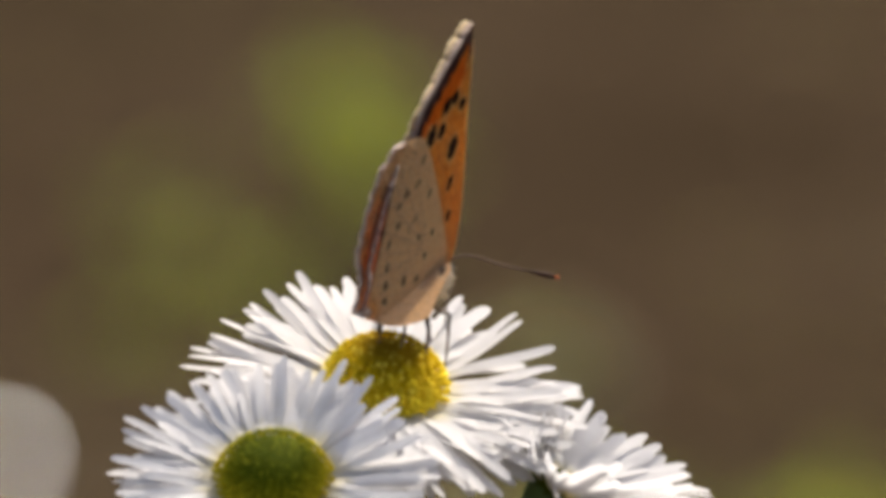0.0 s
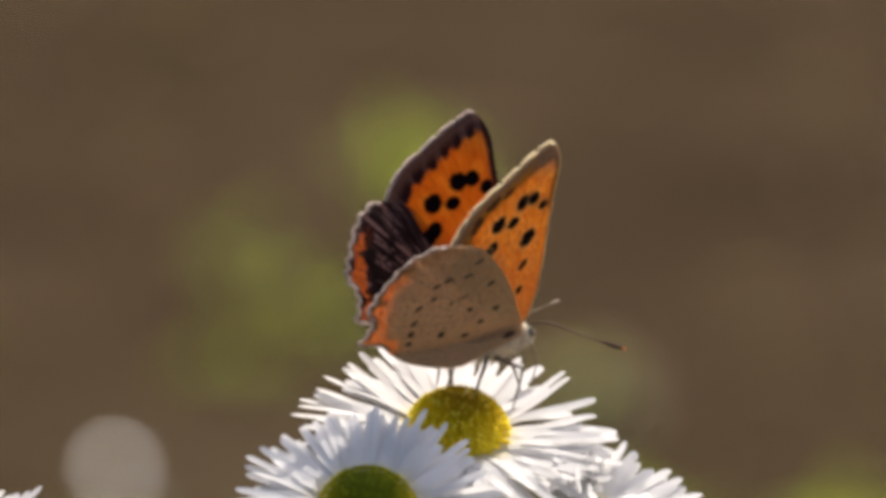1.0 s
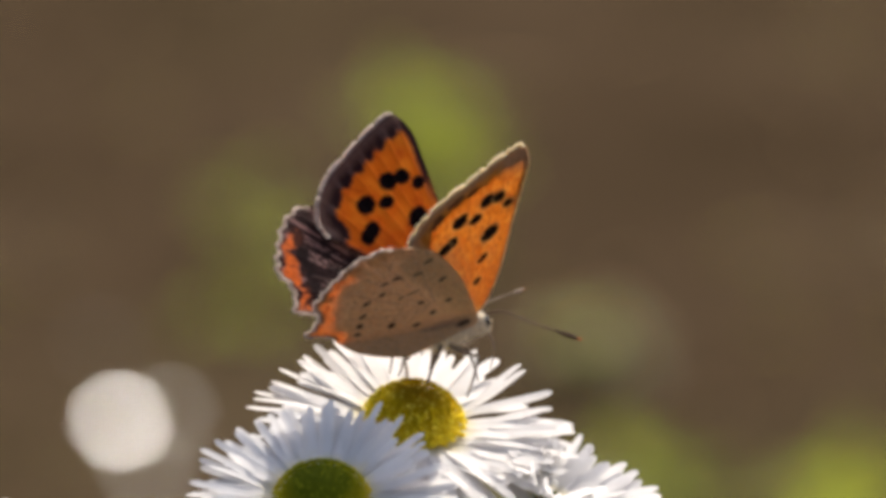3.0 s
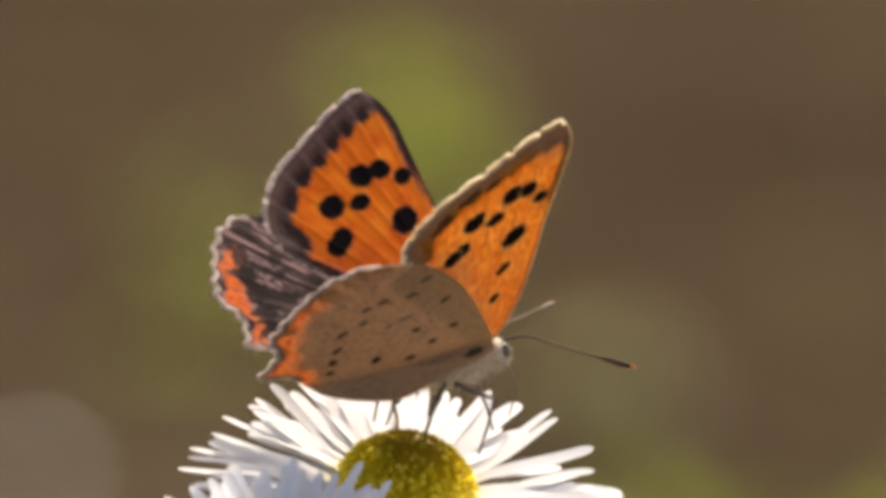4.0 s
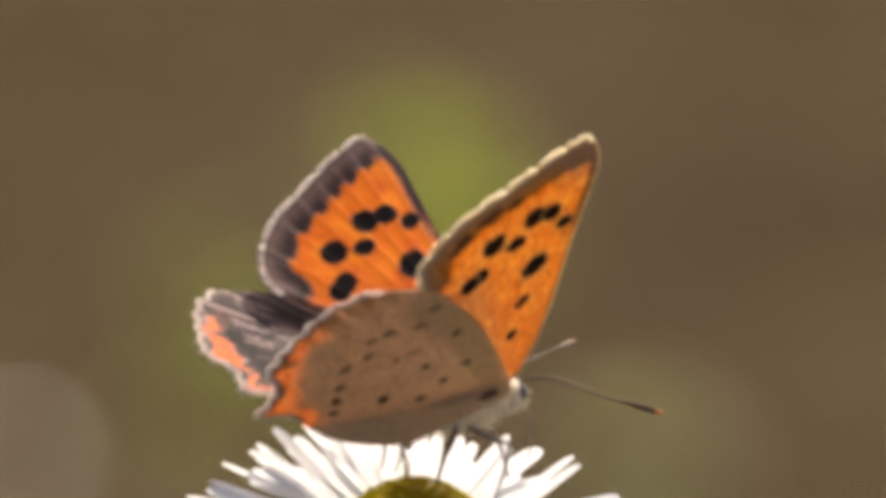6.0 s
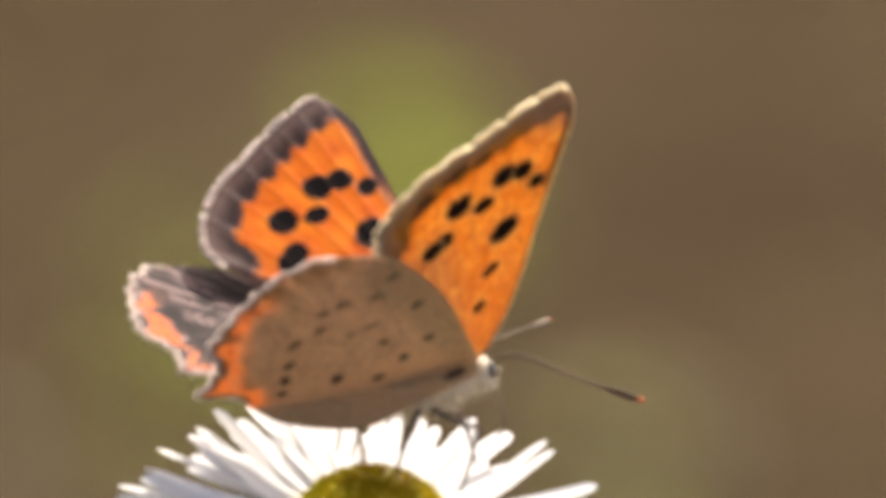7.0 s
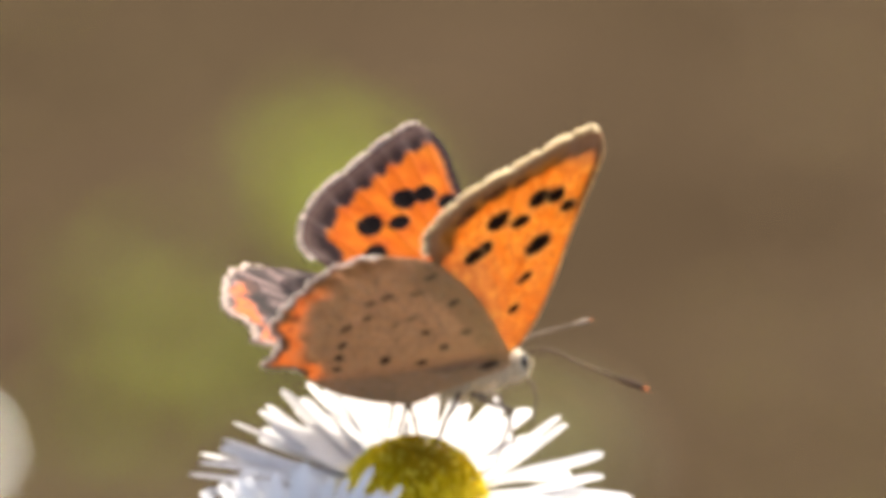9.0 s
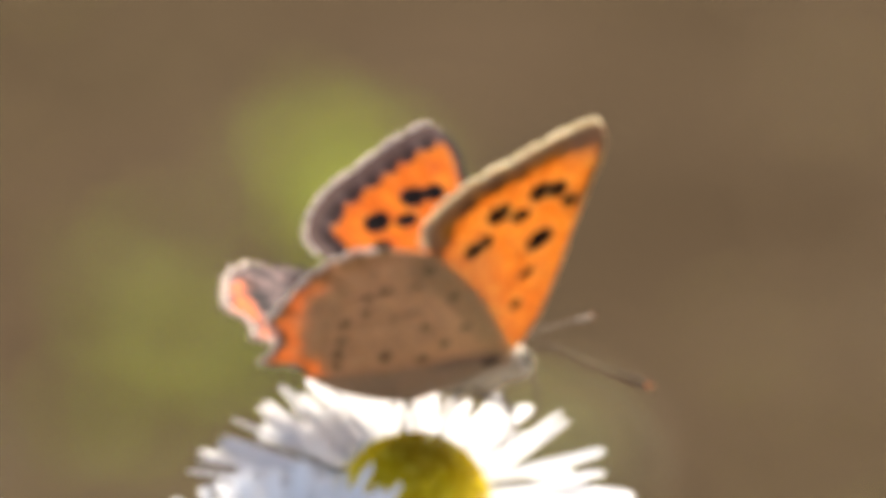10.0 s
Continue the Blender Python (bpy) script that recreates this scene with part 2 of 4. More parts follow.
def build_ground():
    """One sheet to the horizon, finer and uneven near the flowers."""
    xs = np.concatenate([-np.geomspace(800, 3.2, 14), np.linspace(-3, 3, 61), np.geomspace(3.2, 800, 14)])
    ys = np.concatenate([-np.geomspace(800, 3.2, 14), np.linspace(-3, 8, 111), np.geomspace(8.3, 800, 14)])
    verts, faces = [], []
    for y in ys:
        for x in xs:
            verts.append((x, y, ground_height(x, y)))
    w = len(xs)
    for j in range(len(ys) - 1):
        for i in range(w - 1):
            faces.append((j * w + i, j * w + i + 1, (j + 1) * w + i + 1, (j + 1) * w + i))
    me = bpy.data.meshes.new("ground")
    me.from_pydata(verts, [], faces)
    tagged(part_mesh("ground", me, SOIL, None), "bare brown soil with dry litter in sunlight", "ground", kind="structure")


build_ground()


# ---- flowers ----
def petal_mesh(length, width, droop, twist, seed):
    """A strap-shaped ray floret along +x, channelled, with a blunt, notched tip."""
    rnd = random.Random(seed)
    n, cols = 11, 4
    verts, faces = [], []
    for i in range(n + 1):
        s = min(1.0, i / (n - 4) * 0.88) if i <= n - 4 else (0.88, 0.93, 0.965, 0.988, 1.0)[i - n + 4]
        w = width * 0.5 * (0.5 + 0.5 * min(1, s * 2.5)) * math.sqrt(max(0.10, 1 - max(0, (s - 0.90) / 0.10) ** 2.6)) * (1 - 0.28 * max(0, (s - 0.55) / 0.45) ** 1.5)
        z = droop * length * (s ** 2) + 0.02 * length * math.sin(s * 5 + seed)
        for k in range(cols + 1):
            q = k / cols * 2 - 1
            a = twist * s
            groove = 0.16 * w * (q * q) + 0.05 * w * math.cos(q * 9)
            x = length * s
            yy, zz = q * w, groove
            verts.append((x, yy * math.cos(a) - zz * math.sin(a) + 0.03 * length * math.sin(seed) * s * s, z + yy * math.sin(a) + zz * math.cos(a)))
    c = cols + 1
    for i in range(n):
        for k in range(cols):
            faces.append((i * c + k, i * c + k + 1, (i + 1) * c + k + 1, (i + 1) * c + k))
    me = bpy.data.meshes.new("petal")
    me.from_pydata(verts, [], faces)
    me.materials.append(PETAL)
    me.polygons.foreach_set("use_smooth", [True] * len(me.polygons))
    return me


def flower(centre, turn, radius, disc_r, dome, count, lift, seed, label, green=0.0, uneven=0.0, broad=1.0, keep=None, ragged=None, hang=None, category="flower", group="fleabane flower heads"):
    """A fleabane head: domed disc of tiny florets, three rows of narrow rays, green bracts below. Its axis is local z.
    broad: the width of its rays. keep, ragged, hang: by the ray's bearing in degrees, the share of rays left, how disordered they are, and how far they hang."""
    rnd = random.Random(seed)
    head = empty("fleabane_flower", Matrix.Translation(centre) @ turn, label, category, group)
    r0 = disc_r
    # domed receptacle
    part("disc", ellipsoid((0, 0, 0), (r0 * 0.97, r0 * 0.97, dome * 0.93)), YELLOW_DISC if green < 0.5 else GREEN_DISC, head)
    # florets in spirals
    verts, faces = [], []
    total = 520 if green < 0.5 else 700
    fine = 1.0 if green < 0.5 else 0.7
    for k in range(total):
        s = math.sqrt((k + 0.5) / total)
        a = k * 2.39996 + rnd.uniform(-0.06, 0.06)
        rr = r0 * s
        z = dome * math.sqrt(max(0.0, 1 - s * s * 0.96))
        nrm = Vector((math.cos(a) * s / r0 * dome, math.sin(a) * s / r0 * dome, max(0.25, math.sqrt(max(0, 1 - s * s))))).normalized()
        base = Vector((math.cos(a) * rr, math.sin(a) * rr, z))
        e1 = nrm.orthogonal().normalized()
        e2 = nrm.cross(e1)
        w = r0 * (0.024 + 0.022 * s) * rnd.uniform(0.55, 1.4) * fine
        h = fine * r0 * (0.025 + 0.10 * s * s) * rnd.uniform(0.7, 1.3)
        b = len(verts)
        for lev, ww in ((0, 1.0), (0.65, 1.1), (1.0, 0.6)):
            for q in range(5):
                verts.append(base + nrm * h * lev + (e1 * math.cos(q * 1.2566) + e2 * math.sin(q * 1.2566)) * w * ww)
        for lev in range(2):
            for q in range(5):
                faces.append((b + lev * 5 + q, b + lev * 5 + (q + 1) % 5, b + lev * 5 + 5 + (q + 1) % 5, b + lev * 5 + 5 + q))
        faces.append([b + 10 + q for q in range(5)])
    me = bpy.data.meshes.new("disc_florets")
    me.from_pydata(verts, [], faces)
    ob = part_mesh("disc_florets", me, YELLOW_DISC if green < 0.5 else GREEN_DISC, head)
    ob.name = "floret_mass"
    tagged(ob, "tiny packed yellow florets" if green < 0.5 else "tiny packed yellow-green florets", kind="stuff")
    # rays
    length = radius - r0 * 0.85
    meshes = [petal_mesh(length * f, w * broad, d, tw, seed * 10 + i) for i, (f, w, d, tw) in enumerate((
        (1.0, 0.80 * MM, -0.04, 0.10), (0.95, 0.74 * MM, 0.02, -0.15), (1.04, 0.76 * MM, -0.06, 0.18), (0.92, 0.86 * MM, 0.0, 0.08),
        (0.98, 0.70 * MM, 0.04, -0.2), (0.88, 0.66 * MM, -0.02, 0.3)))]
    for k in range(count):
        a = 2 * math.pi * (k + rnd.uniform(-0.42, 0.42)) / count
        row = k % 3
        bearing = math.degrees(a) % 360
        if keep and rnd.random() > keep(bearing):
            continue
        loose = ragged(bearing) if ragged else 1.0
        e = lift + (-5, 5, 0)[row] + rnd.uniform(-3.5, 3.5) * loose - (hang(bearing) if hang else 0)
        p = part_mesh("petal", meshes[rnd.randrange(len(meshes))], PETAL, head, smooth=False)
        p.matrix_local = (pose(0, 0, 0.12 * MM + row * 0.15 * MM, 0, 0, math.degrees(a)) @ pose(r0 * 0.82, 0, 0, rnd.uniform(-10, 10) * loose, -e, rnd.uniform(-2.5, 2.5) * loose))
        f = (1 + rnd.uniform(-0.14, 0.07) * min(loose, 1.0)) * (0.80 if row == 2 else 1.0) * (1 - uneven * 0.5 * (1 - math.cos(a)))
        p.scale = (f, rnd.uniform(0.78, 1.04), 1)
    # bracts and cup below
    bm = ellipsoid((0, 0, -0.5 * MM), (r0 * 0.9, r0 * 0.9, min(1.6 * MM, r0 * 0.85)))
    part("cup", bm, STEM, head, "green bristly cup")
    me = bpy.data.meshes.new("bract")
    w = 0.35 * MM
    me.from_pydata([(r0 * 0.55, -w, -2.0 * MM), (r0 * 0.55, w, -2.0 * MM), (r0 * 0.98, -w, -0.7 * MM), (r0 * 0.98, w, -0.7 * MM), (r0 * 1.18, 0, 0)], [], [(0, 1, 3, 2), (2, 3, 4)])
    me.materials.append(STEM)
    for k in range(26):
        b = part_mesh("bract", me, STEM, head)
        b.matrix_local = pose(0, 0, 0, 0, 0, 360 * k / 26 + rnd.uniform(-3, 3))
    return head


def at(a, b, y):
    """The place that stands a mm beside and b mm above the origin in the camera's tilted plane, y mm behind it."""
    p = radians(12)
    return ORIGIN + Vector((a, y, (b - y * math.sin(p)) / math.cos(p))) * MM


def facing(tilt, lean, spin=0):
    """Axis tipped towards -y by tilt and to +x by lean, in degrees."""
    return pose(0, 0, 0, 0, lean, 0) @ pose(0, 0, 0, tilt, 0, 0) @ pose(0, 0, 0, 0, 0, spin)


WHITE_YELLOW = "white fleabane flower head with yellow disc on thin stem"


def within(bearing, lo, hi):
    return (bearing - lo) % 360 < (hi - lo) % 360


HEADS = [
    flower(at(0.0, -4.4, 0), facing(17, 7), 11.2 * MM, 3.4 * MM, 3.6 * MM, 420, 4, 3, "open white fleabane flower head with yellow disc", broad=1.24,
           keep=lambda b: 0.0 if within(b, 17, 31) else (0.62 if (b - 31) % 9 < 2.6 else 0.0) if within(b, 31, 63) else 0.46 if within(b, 60, 150) else 1.0 if within(b, 330, 17) else 0.50, ragged=lambda b: 0.7 if within(b, 60, 200) else 1.0, hang=lambda b: 4 if within(b, 255, 335) else 0),
    flower(at(-6.2, -9.5, -13), facing(32, -2), 9.2 * MM, 3.2 * MM, 2.9 * MM, 270, 6, 5, "open white fleabane flower head with greenish yellow disc", green=1.0, broad=0.95,
           keep=lambda b: 0.7 if within(b, 280, 55) else 1.0, ragged=lambda b: 3.2 if within(b, 280, 55) else 1.3),
    flower(at(9.5, -9.6, -3), facing(2, 43), 9.2 * MM, 1.3 * MM, 1.1 * MM, 150, 40, 8, "half-open white fleabane flower head with yellow-green disc", green=1.0, uneven=0.52, broad=1.1,
           keep=lambda b: 0.6 if within(b, 130, 300) else 1.0, ragged=lambda b: 1.4, hang=lambda b: -20 if within(b, 125, 195) else 24 if within(b, 195, 275) else 0),
    flower(at(-35.5, -13.0, -2), facing(25, 0), 9.5 * MM, 3.2 * MM, 1.9 * MM, 90, 10, 11, WHITE_YELLOW),
]


def build_stems():
    """One hairy stalk from the ground, forked under the heads."""
    plant = empty("fleabane_stalk", Matrix.Translation((0.004, 0.004, 0.0)), "thin green hairy forked stalk of fleabane", "plant stem")
    off = Vector((0.004, 0.004, 0.0))
    fork = Vector((0.002, 0.002, 0.545))
    pts = curve3([(0.02, 0.03, -0.005), (0.014, 0.02, 0.2), (0.006, 0.008, 0.4), fork], 20)
    part("main_stem", tube([Vector(p) - off for p in pts], np.linspace(2.2 * MM, 1.2 * MM, 20), 10), STEM, plant)
    for head in HEADS:
        m = head.matrix_world
        end = m.translation - m.to_3x3() @ Vector((0, 0, 1.9 * MM))
        pre = m.translation - m.to_3x3() @ Vector((0, 0, 9 * MM)) - Vector((0, 0, 3 * MM))
        f = fork if abs(head.location.x) < 0.02 else fork - Vector((0.001, 0, 0.03))
        pts = curve3([f, f.lerp(pre, 0.55) + Vector((0, 0, -4 * MM)), pre, end], 16)
        part("branch", tube([Vector(p) - off for p in pts], np.linspace(0.8 * MM, 0.55 * MM, 16), 8), STEM, plant)


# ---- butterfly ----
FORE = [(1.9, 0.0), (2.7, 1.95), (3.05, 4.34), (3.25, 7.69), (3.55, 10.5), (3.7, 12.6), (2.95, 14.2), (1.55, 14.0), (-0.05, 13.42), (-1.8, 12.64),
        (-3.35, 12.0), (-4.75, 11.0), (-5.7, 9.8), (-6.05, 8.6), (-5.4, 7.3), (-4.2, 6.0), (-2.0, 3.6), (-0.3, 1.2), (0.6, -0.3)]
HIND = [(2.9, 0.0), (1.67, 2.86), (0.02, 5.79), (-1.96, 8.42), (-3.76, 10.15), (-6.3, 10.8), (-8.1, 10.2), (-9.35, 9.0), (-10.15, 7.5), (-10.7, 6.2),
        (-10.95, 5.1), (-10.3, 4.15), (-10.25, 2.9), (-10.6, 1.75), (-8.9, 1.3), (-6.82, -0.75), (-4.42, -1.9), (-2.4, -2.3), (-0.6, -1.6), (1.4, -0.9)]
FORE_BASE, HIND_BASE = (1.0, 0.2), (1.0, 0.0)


def closed(points, n):
    p = np.array(points, float)
    m = len(p)
    out = []
    for s in np.linspace(0, m, n, endpoint=False):
        i = int(s)
        f = s - i
        a, b, c, d = (p[(i + j) % m] for j in (-1, 0, 1, 2))
        out.append(0.5 * ((2 * b) + (c - a) * f + (2 * a - 5 * b + 4 * c - d) * f * f + (3 * b - a - 3 * c + d) * f ** 3))
    return np.array(out), np.linspace(0, m, n, endpoint=False)


def step(x, lo, hi):
    t = np.clip((x - lo) / (hi - lo), 0, 1)
    return t * t * (3 - 2 * t)


def rough_noise(p, scale, seed):
    return np.array([noise.noise((a * scale, b * scale, seed)) for a, b in p])


def blot(p, cx, cy, ra, rb, turn, wob):
    """A soft-edged spot: 1 inside, 0 outside."""
    c, s = math.cos(radians(turn)), math.sin(radians(turn))
    x, y = p[:, 0] - cx, p[:, 1] - cy
    d = np.hypot((x * c + y * s) / ra, (-x * s + y * c) / rb) + wob * 0.3
    return 1 - step(d, 0.82, 1.12)


def blend(a, b, m):
    return a * (1 - m[:, None]) + np.array(b) * m[:, None]


def veins(p, root, angles, width, lo=0.0):
    """Lines that fan out of root at the given angles (degrees)."""
    x, y = p[:, 0] - root[0], p[:, 1] - root[1]
    r = np.hypot(x, y)
    m = np.zeros(len(p))
    for a in angles:
        c, s = math.cos(radians(a)), math.sin(radians(a))
        m = np.maximum(m, (1 - step(np.abs(-x * s + y * c), width * 0.4, width)) * ((x * c + y * s) > lo))
    return m


# spots of the forewing: centre, half-axes, turn
FORE_SPOTS = [(0.42, 10.1, 0.60, 0.55, 20), (1.52, 10.05, 0.52, 0.46, 20), (2.42, 9.25, 0.42, 0.34, 30), (-1.86, 9.1, 0.70, 0.60, 30),
              (-0.38, 8.78, 0.58, 0.42, 10), (1.27, 6.94, 0.74, 0.56, 40), (-2.25, 7.3, 0.55, 0.45, 40), (-2.75, 6.95, 0.55, 0.45, 40),
              (1.05, 4.86, 0.50, 0.30, 40), (0.95, 2.84, 0.38, 0.28, 50)]
FORE_VEINS = [(2.2, -2.0), (87.5, 92, 96.5, 101, 106, 112, 119, 126)]
HIND_SPOTS = [(-3.27, 8.62, 0.42, 0.2, 40), (-3.75, 7.35, 0.42, 0.16, 20), (-5.3, 7.22, 0.40, 0.2, 25), (-6.11, 6.78, 0.34, 0.2, 35), (-5.97, 5.52, 0.34, 0.2, 40),
              (-6.92, 4.68, 0.38, 0.2, 50), (-6.84, 3.24, 0.38, 0.2, 60), (-6.79, 2.13, 0.30, 0.22, 70), (-6.72, 1.18, 0.26, 0.2, 30), (-4.21, 1.59, 0.32, 0.3, 0),
              (-2.09, 0.94, 0.30, 0.2, 0), (-1.09, 2.05, 0.28, 0.2, 0), (-2.47, 3.64, 0.26, 0.22, 20), (-0.14, 3.14, 0.28, 0.17, 20), (-1.39, 5.94, 0.36, 0.2, 40),
              (-3.4, 5.15, 0.55, 0.10, 25), (-4.3, 4.75, 0.3, 0.1, 50), (1.7, 0.0, 0.6, 0.3, 20)]


def fore_pattern(p, edge, outer, dorsal):
    """Colour of the forewing: p in mm, edge the distance from the rim, outer from the outer margin alone."""
    n1, n2 = rough_noise(p, 0.9, 1), rough_noise(p, 3.2, 2)
    streak = rough_noise(np.stack([np.arctan2(p[:, 1] - 2, p[:, 0] - 1) * 14, np.hypot(p[:, 0], p[:, 1]) * 0.5], 1), 1.0, 7)
    v = veins(p, *FORE_VEINS, 0.085, 8.6)
    if dorsal:
        c = np.tile(np.array((0.72, 0.170, 0.010)), (len(p), 1))
        c = blend(c, (0.83, 0.245, 0.017), step(n1 + streak * 0.5 + 0.08 * (outer - 4), -0.1, 0.5))
        c = blend(c, (0.52, 0.085, 0.01), step(-(n1 + n2 * 0.5), 0.10, 0.6) * 0.6)
        c = blend(c, (0.56, 0.10, 0.01), (1 - step(p[:, 1], 5.0, 8.5)) * 0.6)
        c = blend(c, (0.36, 0.07, 0.012), v * step(n1 + n2 * 0.4, -0.4, 0.3) * 0.5)
        rim = np.array((0.055, 0.028, 0.024))
        wide = veins(p, *FORE_VEINS, 0.42, 6.0)
        m = 1 - step(outer + n2 * 0.15 + 0.26 * wide, 1.45, 1.82)
        m = np.maximum(m, (1 - step(edge + n2 * 0.1, 0.10, 0.42)) * 0.9)
        m = np.maximum(m, (1 - step(edge + n2 * 0.12, 0.30, 0.80)) * step(p[:, 0] + n1 * 0.2, 1.8, 2.4) * step(p[:, 1], 6.0, 10.0))
        spots_col = (0.006, 0.004, 0.005)
        band = np.tile(rim, (len(p), 1)) * (1 + 0.5 * n2[:, None])
        band = blend(band, (0.020, 0.009, 0.012), step(outer + n2 * 0.2, 0.65, 1.1) * (1 - wide * 0.8) * 0.85)
        band = blend(band, (0.145, 0.085, 0.074), (1 - step(outer + n2 * 0.3, 0.25, 1.05)) * 0.75)
        band = blend(band, (0.13, 0.085, 0.085), wide * step(n2 + n1, -0.3, 0.4) * 0.5)
    else:
        c = np.tile(np.array((0.80, 0.37, 0.05)), (len(p), 1))
        c = blend(c, (0.86, 0.46, 0.11), step(n1 + streak * 0.6, -0.1, 0.5) * 0.8)
        c = blend(c, (0.62, 0.17, 0.02), (1 - step(p[:, 1], 2.0, 6.0)) * 0.6)
        n3 = rough_noise(p * (1.0, 0.35), 5.0, 3)
        c = blend(c, (0.64, 0.22, 0.03), step(n3, 0.05, 0.4) * 0.6)
        c = blend(c, (0.92, 0.50, 0.13), step(-n3 + n2 * 0.4, 0.2, 0.5) * 0.4)
        c = blend(c, (0.46, 0.22, 0.07), v * step(n1 + n2, -0.4, 0.2) * 0.5)
        c = blend(c, (0.50, 0.30, 0.13), step(streak + n3 * 0.6 - 0.10 * (p[:, 1] - 8), 0.10, 0.55) * 0.45)
        m = (1 - step(outer + n2 * 0.25, 0.38, 1.08)) * 0.9
        m = np.maximum(m, (1 - step(np.hypot(p[:, 0] - 2.9, p[:, 1] - 14.2) + n2 * 0.2, 1.6, 3.4)))
        band = np.tile(np.array((0.44, 0.275, 0.145)), (len(p), 1)) * (1 + 0.25 * n2[:, None])
        band = blend(band, (0.44, 0.32, 0.22), v * 0.5)
        spots_col = (0.022, 0.014, 0.012)
    c = c * (1 - m[:, None]) + band * m[:, None]
    if not dorsal:      # dusky lunules along the margin
        c = c * (1 - (1 - m[:, None]) * np.array((0.0, 0.16, 0.35)))
        for s in ((-1.18, 11.45, 0.6, 0.22, 28), (-2.67, 11.1, 0.75, 0.3, 28), (-4.05, 9.85, 0.75, 0.45, 60)):
            c = blend(c, (0.085, 0.045, 0.03), blot(p, *s, n2) * 0.85)
        # brown zone stands in for shade where the hindwing overlaps
        c = blend(c, (0.40, 0.27, 0.16), (1 - step(p[:, 0] + 0.45 * p[:, 1] + n2 * 0.3, 0.1, 2.5)) * (1 - step(p[:, 1], 6.0, 8.5)) * 0.75)
        c = blend(c, (0.50, 0.27, 0.12), (1 - step(edge, 0.08, 0.30)) * step(p[:, 0], 1.5, 2.2) * 0.8)
    for i, s in enumerate(FORE_SPOTS):
        if dorsal and i > 7:
            continue
        if not dorsal:
            c = blend(c, (0.92, 0.62, 0.24), blot(p, s[0], s[1], s[2] * 1.35, s[3] * 1.45, s[4], n2) * 0.5)
        k = (1.4 if i == 2 else 1.25 if i in (0, 1, 5, 6, 7) else 1.12) if dorsal else 1.06
        c = blend(c, spots_col, blot(p, s[0], s[1], s[2] * k, s[3] * k, s[4], n2 * (0.4 if dorsal else 1.0)))
    return c


